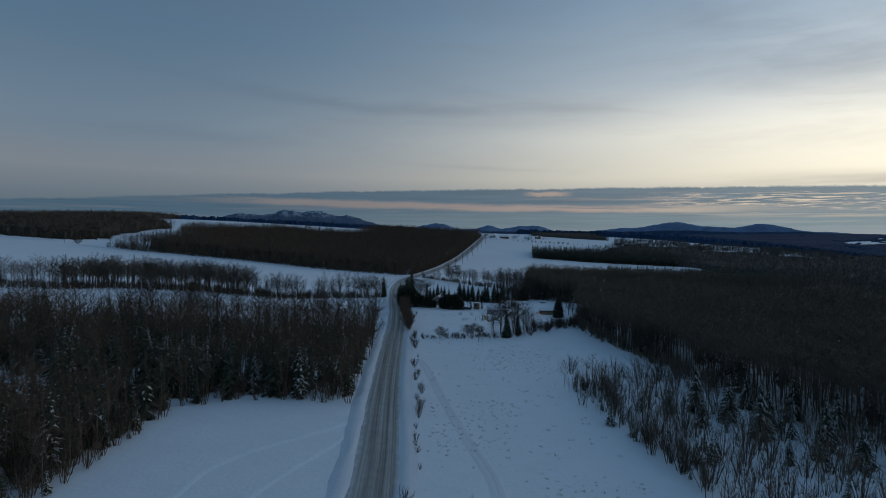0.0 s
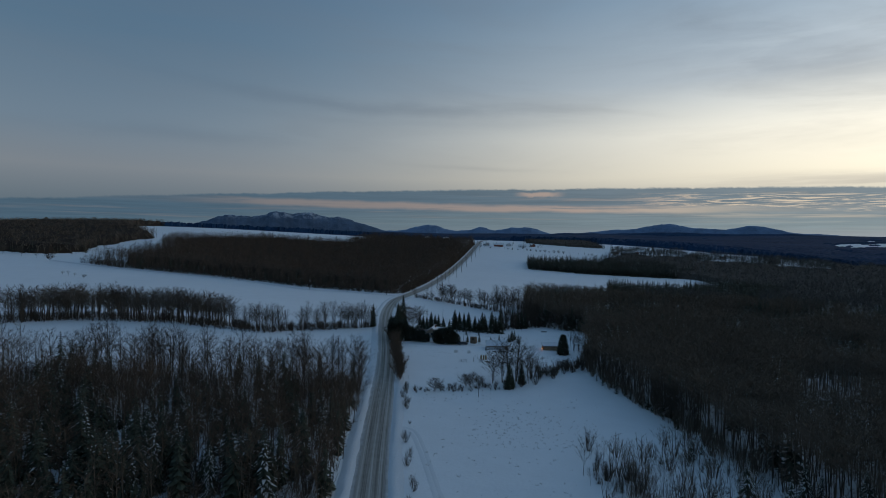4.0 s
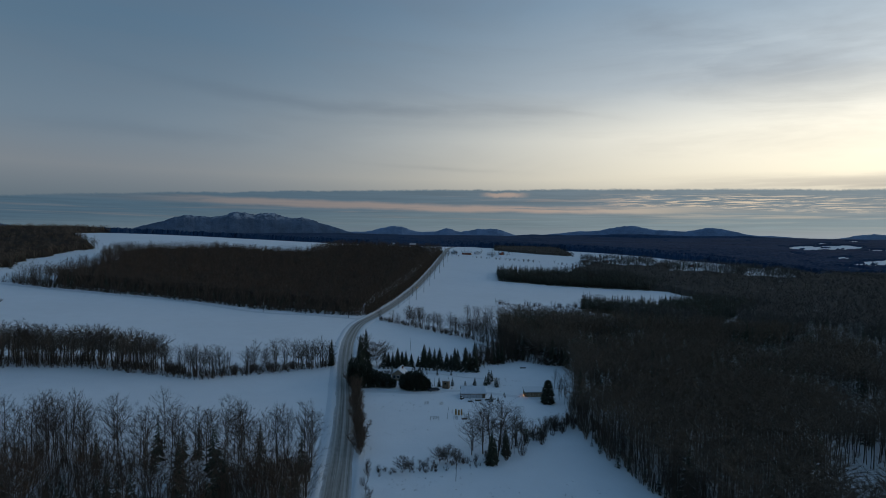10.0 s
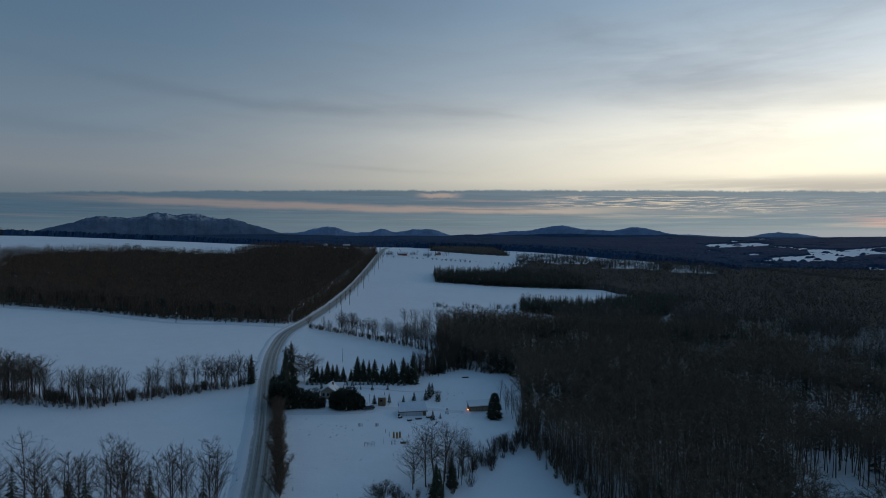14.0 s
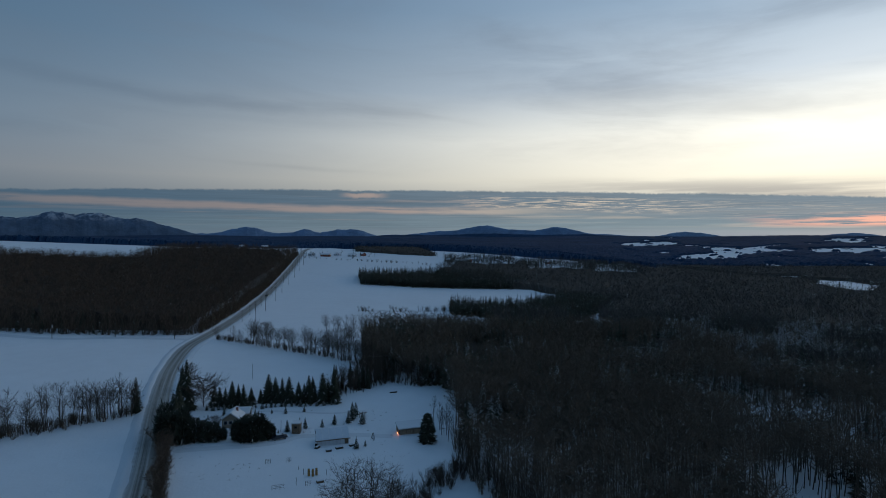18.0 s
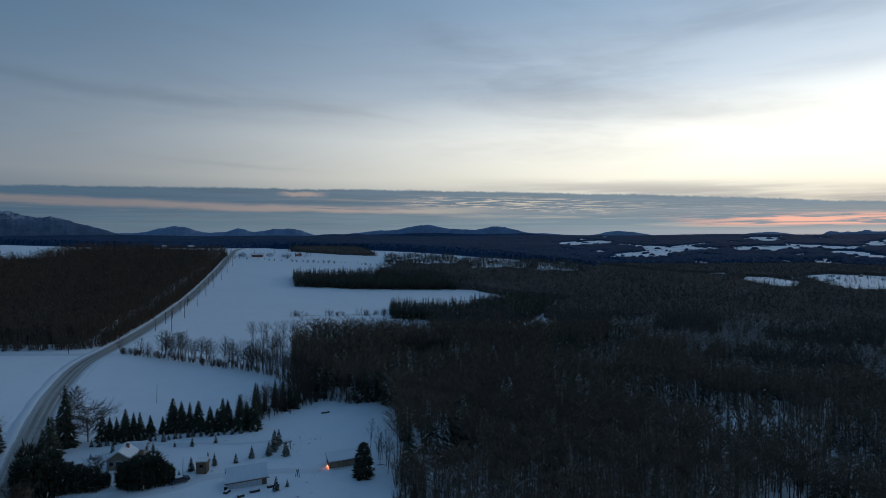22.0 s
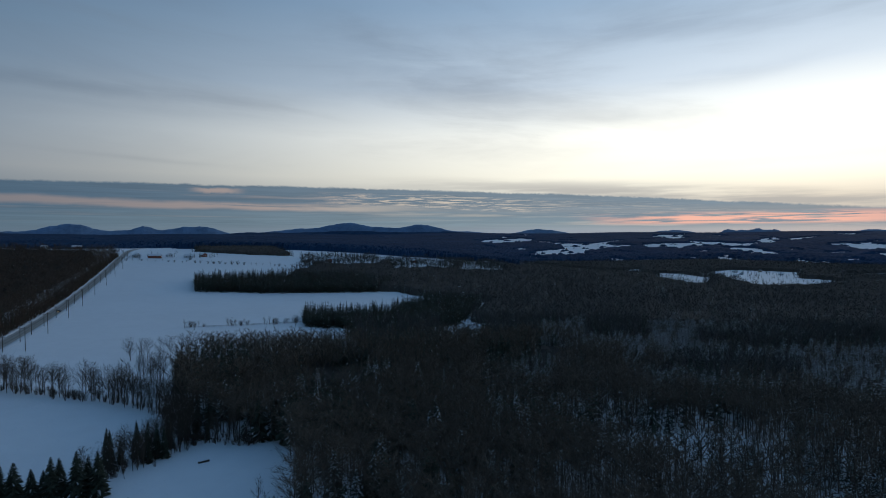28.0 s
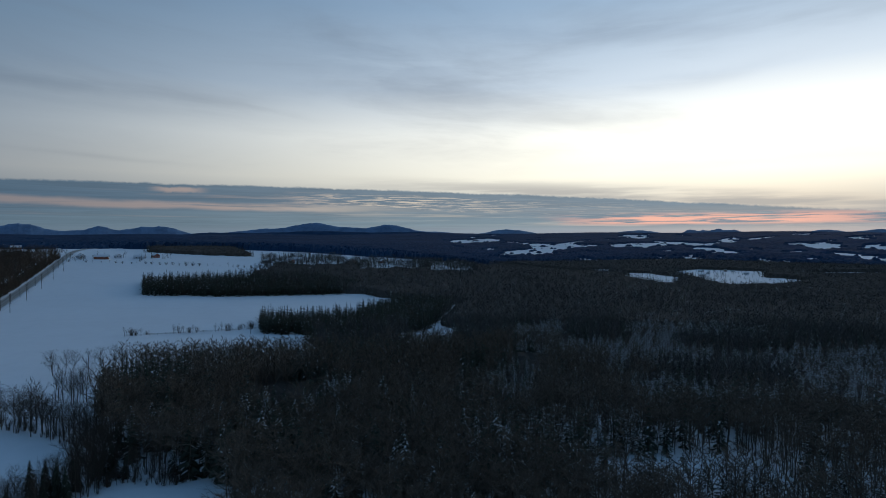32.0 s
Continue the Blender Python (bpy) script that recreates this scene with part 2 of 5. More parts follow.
def plain(name, col, var=0.25, scale=3.0, rough=0.8, metal=0.0, islands=False, relief=0.0):
    """Two-scale mottled surface of one base colour."""
    m, n, b = material(name, rough, metal)
    pos = n.add("ShaderNodeNewGeometry")
    big, fine = n.noise(pos.outputs["Position"], scale * 0.12, 2.0), n.noise(pos.outputs["Position"], scale, 4.0)
    f = n.math("ADD", n.math("MULTIPLY", big, 0.5), n.math("MULTIPLY", fine, 0.5))
    if islands:
        f = n.math("ADD", n.math("MULTIPLY", f, 0.4), n.math("MULTIPLY", pos.outputs["Random Per Island"], 0.6))
    else:
        rnd = n.add("ShaderNodeObjectInfo").outputs["Random"]
        f = n.math("ADD", n.math("MULTIPLY", f, 0.75), n.math("MULTIPLY", rnd, 0.25))
    lo, hi = [c * (1 - var) for c in col], [min(1, c * (1 + var)) for c in col]
    n.link(n.ramp(f, [(0.25, lo), (0.75, hi)]), b.inputs["Base Color"])
    if relief:
        bump(n, b, fine, 0.5, relief)
    return m


def snow_material(name, col=(0.9, 0.905, 0.91), stubble=0.0):
    m, n, b = material(name, 0.75)
    pos = n.add("ShaderNodeNewGeometry").outputs["Position"]
    drift, mid, fine = n.noise(pos, 0.02, 3.0), n.noise(pos, 0.16, 3.0), n.noise(pos, 1.6, 4.0)
    f = n.math("ADD", n.math("MULTIPLY", drift, 0.5), n.math("ADD", n.math("MULTIPLY", mid, 0.3), n.math("MULTIPLY", fine, 0.2)))
    c = n.ramp(f, [(0.3, [v * 0.91 for v in col]), (0.7, col)])
    if stubble:
        spots = n.maprange(n.noise(pos, 2.6, 2.0, 0.7), 0.66, 0.76)
        spots = n.math("MULTIPLY", spots, n.maprange(n.noise(pos, 0.05, 2.0), 0.42, 0.62))
        c = n.mix(n.math("MULTIPLY", spots, stubble), c, (0.3, 0.26, 0.2, 1))
    n.link(c, b.inputs["Base Color"])
    bump(n, b, n.math("ADD", n.math("MULTIPLY", mid, 3.0), fine), 0.5, 0.12)
    return m


def road_material():
    m, n, b = material("packed_snow_road", 0.7)
    uv = n.separate(n.add("ShaderNodeTexCoord").outputs["UV"])
    pos = n.add("ShaderNodeNewGeometry").outputs["Position"]
    lanes = n.noise(n.combine(n.math("MULTIPLY", uv[0], 11.0), n.math("MULTIPLY", uv[1], 0.012)), 1.6, 4.0, 0.6)
    drag = n.noise(n.combine(n.math("MULTIPLY", uv[0], 34.0), n.math("MULTIPLY", uv[1], 0.05), 4.0), 1.0, 3.0, 0.6)
    grit = n.noise(pos, 0.5, 4.0)
    wheel = n.math("ABSOLUTE", n.math("SINE", n.math("MULTIPLY", uv[0], 4 * math.pi)))
    f = n.math("ADD", n.math("ADD", n.math("MULTIPLY", lanes, 0.5), n.math("MULTIPLY", drag, 0.28)), n.math("ADD", n.math("MULTIPLY", wheel, 0.14), n.math("MULTIPLY", grit, 0.12)))
    c = n.ramp(f, [(0.4, (0.5, 0.47, 0.43)), (0.52, (0.34, 0.315, 0.28)), (0.66, (0.17, 0.152, 0.13))])
    rim = n.maprange(n.math("ABSOLUTE", n.math("SUBTRACT", uv[0], 0.53)), 0.26, 0.5)
    c = n.mix(n.math("MULTIPLY", rim, n.maprange(grit, 0.35, 0.65, 0.5, 1.0)), c, (0.66, 0.67, 0.68, 1))
    n.link(c, b.inputs["Base Color"])
    bump(n, b, lanes, 0.4, 0.05)
    return m


SNOW = snow_material("field_snow", stubble=0.5)
SNOW_LOAD = snow_material("snow_load", (0.8, 0.81, 0.82))
BANK_SNOW = snow_material("ploughed_snow", (0.74, 0.76, 0.78), 0.3)
ROAD = road_material()
BARK = plain("bark", (0.115, 0.092, 0.072), 0.4, 4.0, 0.9)
TWIG = plain("twigs", (0.165, 0.13, 0.1), 0.4, 1.0, 0.9, islands=True)
TWIG_RED = plain("reddish_twigs", (0.128, 0.094, 0.071), 0.42, 1.0, 0.9, islands=True)
NEEDLE = plain("spruce_needles", (0.06, 0.068, 0.05), 0.5, 1.0, 0.85, islands=True)
CEDAR = plain("cedar_needles", (0.05, 0.057, 0.044), 0.5, 1.0, 0.9, islands=True)
TWIG_DARK = plain("dark_twigs", (0.092, 0.074, 0.06), 0.35, 1.0, 0.9, islands=True)
GRASS = plain("dead_grass", (0.21, 0.18, 0.14), 0.4, 1.0, 0.9, islands=True)
TWIG_FAR = plain("valley_twigs", (0.118, 0.11, 0.102), 0.45, 1.0, 0.9, islands=True)
# next two: twig colours darkened to hold the shade inside the woods
VALLEY_DEPTH_SHADE = plain("shaded_valley_twig_mass", (0.074, 0.062, 0.053), 0.5, 0.3, 0.95)
WOOD_DEPTH_SHADE = plain("shaded_twig_mass", (0.046, 0.036, 0.029), 0.5, 0.3, 0.95)
# far forest colour carries the blue of the air haze
FAR_HAZE_BLUE = plain("distant_woods", (0.022, 0.055, 0.112), 0.5, 0.03, 0.95)

# ---------------------------------------------------------------- land
def ease(a, b, v):
    t = np.clip((np.asarray(v, float) - a) / (b - a), 0, 1)
    return t * t * (3 - 2 * t)


# heights of broad overlapping swells, west to east, each column south to north
SWELLS = [4.8, 7.1, 7.9, 11.3, 15.3, 13.4, -0.4, -1.4, 5.7, 5.6, 14.4, 21.3, -0.1, -2.6, 5.4, 1.0, 6.9, 14.3, 2.4, -0.8, -1.3, -7.7, 2.3, 16.7,
          -2.4, -2.7, 6.7, -3.0, -1.2, 21.7, -1.3, -6.1, -8.4, -7.1, 1.6, 9.2, -0.1, -1.0, 1.7, 2.1, -8.3, -12.5, 0.0, 0.4, 1.2, -2.3, -8.3, -6.3]


def height(x, y):
    x, y = np.asarray(x, float), np.asarray(y, float)
    z = np.zeros(np.broadcast(x, y).shape)
    for k, h in enumerate(SWELLS):
        cx, cy = -700 + 270 * (k // 6), -200 + 240 * (k % 6)
        z = z + h * np.exp(-((x - cx) ** 2 + (y - cy) ** 2) / (2 * 230.0 ** 2))
    r = np.hypot(x, y - 100)
    a = np.degrees(np.arctan2(x, y - 100))
    left = 1 - ease(8, 32, a)
    far = -16 + 78 * ease(2200, 4700, r) + left * 48 * (1 - ease(2500, 4700, r)) + 7 * np.sin(x / 310.0) * np.sin(y / 270.0 + 1) * ease(1200, 2000, r)
    b = ease(1000, 1700, r)
    return z * (1 - b) + far * b


def h1(x, y):
    return float(height(x, y))


def soup(name, tris, mats, index=None):
    """A mesh from an (n, 3, 3) array of triangles."""
    me = bpy.data.meshes.new(name)
    n = len(tris)
    me.vertices.add(3 * n)
    me.vertices.foreach_set("co", np.ascontiguousarray(tris, np.float32).ravel())
    me.loops.add(3 * n)
    me.loops.foreach_set("vertex_index", np.arange(3 * n, dtype=np.int32))
    me.polygons.add(n)
    me.polygons.foreach_set("loop_start", np.arange(0, 3 * n, 3, dtype=np.int32))
    for m in mats:
        me.materials.append(m)
    if index is not None:
        me.polygons.foreach_set("material_index", np.ascontiguousarray(index, np.int32))
    me.update(calc_edges=True)
    return me


def sheet(name, X, Y, Z, mat, smooth=True, keep=None):
    """A grid mesh from 2D arrays; keep: mask of the cells."""
    me = bpy.data.meshes.new(name)
    nu, nv = X.shape
    idx = np.arange(nu * nv).reshape(nu, nv)
    q = np.stack([idx[:-1, :-1], idx[1:, :-1], idx[1:, 1:], idx[:-1, 1:]], -1)
    q = q.reshape(-1, 4) if keep is None else q[keep]
    me.vertices.add(nu * nv)
    me.vertices.foreach_set("co", np.stack([X, Y, Z], -1).astype(np.float32).ravel())
    me.loops.add(4 * len(q))
    me.loops.foreach_set("vertex_index", q.astype(np.int32).ravel())
    me.polygons.add(len(q))
    me.polygons.foreach_set("loop_start", np.arange(0, 4 * len(q), 4, dtype=np.int32))
    me.polygons.foreach_set("use_smooth", np.full(len(q), smooth))
    me.materials.append(mat)
    me.update(calc_edges=True)
    return me


u = np.linspace(-1, 1, 261)
axis = 560 * u + 4330 * u ** 5
GX, GY = np.meshgrid(axis, axis + 200, indexing="ij")
ground = tagged(new("ground", sheet("ground", GX, GY, height(GX, GY), SNOW)), "rolling farmland under smooth blue-white snow", "ground", kind="structure")

# road centre line, metres, south to north
ROAD_LINE = [(-4, -120), (-6, -20), (-8, 40), (-9.6, 78), (-12.2, 112), (-14.2, 144), (-16.6, 190), (-19.8, 232), (-24.8, 280), (-28, 328), (-26.8, 376),
             (-17.6, 416), (-6.2, 468), (12.2, 562), (32, 668), (49, 758), (65.5, 858), (75, 915), (97, 1010), (125, 1150), (160, 1350)]


def spline(pts, step):
    """Catmull-Rom through points, evenly sampled."""
    p = np.array(pts, float)
    p = np.vstack([2 * p[0] - p[1], p, 2 * p[-1] - p[-2]])
    out = []
    for i in range(1, len(p) - 2):
        n = max(2, int(np.linalg.norm(p[i + 1] - p[i]) / step))
        for t in np.arange(n) / n:
            a, b, c, d = p[i - 1], p[i], p[i + 1], p[i + 2]
            out.append(0.5 * (2 * b + (c - a) * t + (2 * a - 5 * b + 4 * c - d) * t * t + (3 * b - a - 3 * c + d) * t ** 3))
    out.append(p[-2])
    return np.array(out)


def ribbon(name, line, offsets, lifts, mat, jitter=0.0, seed=1):
    """A strip along a line: offsets across and heights over the ground at each."""
    rng = np.random.default_rng(seed)
    d = np.gradient(line, axis=0)
    d /= np.linalg.norm(d, axis=1)[:, None]
    nrm = np.stack([d[:, 1], -d[:, 0]], -1)
    o = np.array(offsets)[None, :] + (rng.normal(0, jitter, (len(line), len(offsets))) if jitter else 0)
    X, Y = line[:, :1] + nrm[:, :1] * o, line[:, 1:] + nrm[:, 1:] * o
    Z = height(X, Y) + np.array(lifts)[None, :] + (np.abs(rng.normal(0, jitter * 0.5, X.shape)) * (np.array(lifts) > 0.1) if jitter else 0)
    me = sheet(name, X, Y, Z, mat)
    uv = me.uv_layers.new(name="UVMap")
    s = np.concatenate([[0], np.cumsum(np.linalg.norm(np.diff(line, axis=0), axis=1))])
    U, V = np.broadcast_to(np.linspace(0, 1, len(offsets))[None, :], X.shape).ravel(), np.broadcast_to(s[:, None], X.shape).ravel()
    li = np.empty(len(me.loops), np.int32)
    me.loops.foreach_get("vertex_index", li)
    uv.data.foreach_set("uv", np.stack([U[li], V[li]], -1).astype(np.float32).ravel())
    return new(name, me)


ROAD_PTS = spline(ROAD_LINE, 4.0)
tagged(ribbon("road", ROAD_PTS, [-4.0, -2.7, -1.4, 0, 1.3, 2.4, 3.6], [0.05, 0.09, 0.1, 0.11, 0.1, 0.09, 0.05], ROAD), "two-lane country road of packed dirty snow with wheel tracks", "road", kind="structure")
for side, nm in ((1, "road_shoulder_east"), (-1, "road_shoulder_west")):
    o, l = [3.3, 3.8, 4.4, 5.1, 6.4], [0.04, 0.16, 0.3, 0.18, -0.06]
    o, l = ([v for v in o], l) if side > 0 else ([-v for v in o][::-1], l[::-1])
    tagged(ribbon(nm, ROAD_PTS, o, l, BANK_SNOW, 0.16, 3 + side), "low ploughed snow bank along the road", "snow bank", kind="structure")
LANE_PTS = spline([(-27, 396), (-60, 401), (-92, 400), (-146, 420), (-200, 427), (-250, 433), (-300, 445)], 6.0)
tagged(ribbon("side_road", LANE_PTS, [-2.4, 0, 2.4], [0.04, 0.07, 0.04], BANK_SNOW), "narrow snow-covered side lane along the forest edge", "road", kind="structure")

# ---------------------------------------------------------------- tree shapes
TRUNK, TWIGS, LEAF, LOAD = 0, 1, 2, 3


class Shape:
    def __init__(self, seed):
        self.rng, self.t, self.m = np.random.default_rng(seed), [], []

    def sliver(self, p, q, w, m):
        s = np.cross(q - p, self.rng.normal(size=3))
        s *= w / 2 / (np.linalg.norm(s) + 1e-9)
        self.t.append((p - s, p + s, q)), self.m.append(m)

    def tube(self, p, q, r0, r1, sides, m):
        d = (q - p) / np.linalg.norm(q - p)
        a = np.cross(d, (0.3, 0.9, 0.2))
        a /= np.linalg.norm(a)
        b = np.cross(d, a)
        ring = [math.cos(2 * math.pi * k / sides) * a + math.sin(2 * math.pi * k / sides) * b for k in range(sides)]
        for k in range(sides):
            e, f = ring[k], ring[(k + 1) % sides]
            self.t += [(p + e * r0, p + f * r0, q + f * r1), (p + e * r0, q + f * r1, q + e * r1)]
            self.m += [m, m]

    def done(self):
        return np.array(self.t), np.array(self.m)


def bare(seed, limbs, per, wid, spread=0.2, lo=0.3, sides=3, fine=0, stems=1):
    """A leafless tree of height 1: trunk, limbs, twigs."""
    s = Shape(seed)
    rng = s.rng
    for st in range(stems):
        lean = rng.normal(0, 0.035 + 0.07 * (stems > 1), 2)
        top = np.array([lean[0], lean[1], 0.9 if st == 0 else rng.uniform(0.6, 0.85)])
        knee = top * 0.5 + np.array([*rng.normal(0, 0.012, 2), 0])
        r = (0.013 if fine else 0.0095) if stems == 1 else 0.008
        s.tube(np.zeros(3), knee, r, r * 0.65, sides, TRUNK), s.tube(knee, top, r * 0.65, r * 0.15, sides, TRUNK)
        for i in range(limbs):
            f = (i + rng.uniform(0, 1)) / limbs
            zf = lo + (0.93 - lo) * f
            base = knee * (zf / 0.5) if zf < 0.5 else knee + (top - knee) * (zf - 0.5) / 0.4
            a = i * 2.4 + rng.normal(0, 0.4)
            out = spread * (0.4 + 0.6 * math.sin(math.pi * min(1, f * 0.85 + 0.18))) * 0.72 * rng.uniform(0.45, 1.25)
            up = (1.0 - zf) * rng.uniform(0.3, 0.72) * top[2] / 0.9 + 0.02
            d = np.array([math.cos(a) * out, math.sin(a) * out, up])
            L = np.linalg.norm(d)
            d /= L
            end = base + d * L
            rise = np.array([0, 0, L * rng.uniform(0.05, 0.2)])
            bow = base + d * L * 0.5 - rise * 0.6
            if fine:
                s.tube(base, bow, r * 0.36, r * 0.24, 3, TWIGS), s.sliver(bow, end, r * 0.5, TWIGS)
            else:
                s.sliver(base, end, wid * 1.45, TWIGS)
            for j in range(per):
                g_ = rng.uniform(0.25, 1.0)
                p = base + d * L * g_ - rise * (1.2 * min(g_, 1 - g_) if fine else 0.0)
                e = d + rng.normal(0, 0.62, 3) + (0, 0, 0.3)
                e /= np.linalg.norm(e)
                l = (0.055 + 0.24 * L) * rng.uniform(0.4, 1.15)
                s.sliver(p, p + e * l, wid, TWIGS)
                for k in range(fine):
                    g = e + rng.normal(0, 0.6, 3) + (0, 0, 0.2)
                    q = p + e * l * rng.uniform(0.3, 0.9)
                    s.sliver(q, q + g / np.linalg.norm(g) * l * rng.uniform(0.35, 0.7), wid * 0.7, TWIGS)
    return s.done()


def shrub(seed, stems, per, wid, spread=0.35):
    """A leafless bush of height 1: stems fanning out of the ground, twigs all along them."""
    s = Shape(seed)
    rng = s.rng
    for i in range(stems):
        a = i * 2.4 + rng.normal(0, 0.3)
        o = spread * rng.uniform(0.1, 1.0)
        p = np.array([math.cos(a) * o * 0.3, math.sin(a) * o * 0.3, 0])
        q = np.array([math.cos(a) * o, math.sin(a) * o, rng.uniform(0.62, 1.0) - 0.5 * o])
        s.sliver(p, q, wid * 1.6, TRUNK if i < 4 else TWIGS)
        d = (q - p) / np.linalg.norm(q - p)
        for j in range(per):
            b = p + (q - p) * rng.uniform(0.15, 0.95)
            e = d + rng.normal(0, 0.45, 3) + (0, 0, 0.15)
            s.sliver(b, b + e / np.linalg.norm(e) * rng.uniform(0.12, 0.34), wid, TWIGS)
    return s.done()


def conifer(seed, whorls, per, rad=0.19, snow=0.0, droop=0.35, lo=0.05, sides=3, blunt=0.9):
    """A spruce or fir of height 1: trunk, drooping boughs, snow lying on them."""
    s = Shape(seed)
    rng = s.rng
    s.tube(np.zeros(3), np.array([0, 0, 0.97]), 0.014, 0.002, sides, TRUNK)
    for k in range(whorls):
        zf = lo + (0.985 - lo) * (k / whorls) ** 0.92
        R0 = rad * (1 - zf) ** blunt + 0.012 if blunt > 0 else rad * max(0.04, 1 - ((zf - 0.42) / 0.6) ** 2) ** 0.5
        for j in range(per):
            a = 2 * math.pi * (j + 0.5 * (k % 2)) / per + rng.normal(0, 0.3)
            R = R0 * rng.uniform(0.65, 1.2)
            c, n = np.array([math.cos(a), math.sin(a), 0]), np.array([-math.sin(a), math.cos(a), 0])
            z0 = zf + rng.normal(0, 0.008)
            dr = droop * rng.uniform(0.6, 1.4)
            p, q = np.array([0, 0, z0 + 0.03 * (1 - zf)]), c * R + (0, 0, z0 - dr * R)
            mid = c * R * 0.62 + (0, 0, z0 - dr * R * 0.42)
            w = R * (0.26 if per < 10 else 0.17) + 0.006
            if blunt < 0:
                dr = rng.normal(-0.1, 0.5)
                p, q, mid, w = c * R * 0.5 + (0, 0, z0), c * R * rng.uniform(0.9, 1.12) + (0, 0, z0 - dr * R * 0.5), c * R * 0.75 + (0, 0, z0 - dr * R * 0.2), R * 0.09
            l, r = mid + n * w - (0, 0, w * 0.35), mid - n * w - (0, 0, w * 0.35)
            s.t += [(p, l, q), (p, q, r)]
            s.m += [LEAF, LEAF]
            if rng.uniform() < snow:
                up, k2 = np.array([0, 0, 0.006]), rng.uniform(0.35, 0.75)
                s.t.append((mid * 0.6 + p * 0.4 + n * w * k2 + up, q + up * 0.5, mid * 0.6 + p * 0.4 - n * w * k2 + up))
                s.m.append(LOAD)
    return s.done()


def plant(shapes, xy, h, rng, wide=1.0, sink=0.05):
    """Triangles and part numbers of a stand of trees: shapes dealt out at random."""
    xy, h = np.asarray(xy, float), np.asarray(h, float)
    z = height(xy[:, 0], xy[:, 1]) - sink
    which = rng.integers(0, len(shapes), len(xy))
    T, M = [], []
    for k, (t, m) in enumerate(shapes):
        s = which == k
        n = int(s.sum())
        if not n:
            continue
        a = rng.uniform(0, 2 * math.pi, n)
        c, sn = np.cos(a)[:, None, None], np.sin(a)[:, None, None]
        hh = h[s][:, None, None]
        w = hh * wide * rng.uniform(0.85, 1.2, n)[:, None, None]
        o = np.empty((n, *t.shape), np.float32)
        o[..., 0] = (t[None, ..., 0] * c - t[None, ..., 1] * sn) * w + xy[s, 0][:, None, None]
        o[..., 1] = (t[None, ..., 0] * sn + t[None, ..., 1] * c) * w + xy[s, 1][:, None, None]
        o[..., 2] = t[None, ..., 2] * hh + z[s][:, None, None]
        T.append(o.reshape(-1, 3, 3)), M.append(np.tile(m, n))
    return np.concatenate(T), np.concatenate(M)


def inside(poly, x, y):
    p = np.array(poly, float)
    r = np.zeros(x.shape, bool)
    for (ax, ay), (bx, by) in zip(p, np.roll(p, -1, 0)):
        hit = ((ay > y) != (by > y)) & (x < (bx - ax) * (y - ay) / (by - ay + 1e-12) + ax)
        r ^= hit
    return r


def scatter(poly, spacing, rng, holes=()):
    """Jittered points at about that spacing inside an outline, outside the holes."""
    p = np.array(poly, float)
    (x0, y0), (x1, y1) = p.min(0), p.max(0)
    X, Y = np.meshgrid(np.arange(x0, x1, spacing), np.arange(y0, y1, spacing))
    X, Y = X.ravel() + rng.uniform(-0.5, 0.5, X.size) * spacing, Y.ravel() + rng.uniform(-0.5, 0.5, Y.size) * spacing
    k = inside(p, X, Y)
    for h in holes:
        k &= ~inside(h, X, Y)
    return np.stack([X[k], Y[k]], -1)


def patchy(xy, size, phase):
    """A smooth 0..1 pattern over the plan, for mixed stands."""
    x, y = xy[:, 0] / size + phase, xy[:, 1] / size - phase
    return 0.5 + 0.25 * (np.sin(x + 1.7 * np.sin(y * 0.7)) + np.sin(1.3 * y + 1.1 * np.sin(x * 0.9 + 2)))


def stand(name, label, xy, conifers, rng, hb, hc, bares, firs, twig=TWIG, wide=1.0):
    """One wood as a single object: leafless trees and conifers mixed."""
    c = rng.uniform(size=len(xy)) < conifers
    T, M = [], []
    for s, shapes, (lo, hi) in ((~c, bares, hb), (c, firs, hc)):
        if s.sum():
            t, m = plant(shapes, xy[s], rng.uniform(lo, hi, s.sum()), rng, wide)
            T.append(t), M.append(m)
    me = soup(name, np.concatenate(T), [BARK, twig, NEEDLE, SNOW_LOAD], np.concatenate(M))
    return tagged(new(name, me), label, "woods", kind="stuff")


def full(cells):
    """1 at grid points with all four cells kept, 0 at the rim, where a sheet comes down to the ground."""
    c = np.pad(cells, 1)
    return (c[:-1, :-1] & c[1:, :-1] & c[1:, 1:] & c[:-1, 1:]).astype(float)


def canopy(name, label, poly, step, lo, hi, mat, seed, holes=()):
    """The closed mass of twigs in the depth of a wood: an uneven sheet under the tops, coloured dark for the shade
    inside.
    """
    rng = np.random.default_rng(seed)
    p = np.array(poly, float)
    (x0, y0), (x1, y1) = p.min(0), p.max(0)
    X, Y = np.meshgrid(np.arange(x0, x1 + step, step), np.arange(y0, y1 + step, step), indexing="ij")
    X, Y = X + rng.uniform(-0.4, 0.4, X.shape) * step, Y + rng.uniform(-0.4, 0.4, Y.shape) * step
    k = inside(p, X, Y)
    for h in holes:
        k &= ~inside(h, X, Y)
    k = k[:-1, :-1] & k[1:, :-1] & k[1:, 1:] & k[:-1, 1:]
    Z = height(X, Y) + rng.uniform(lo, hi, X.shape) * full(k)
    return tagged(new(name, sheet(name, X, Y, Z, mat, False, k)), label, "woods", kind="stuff")


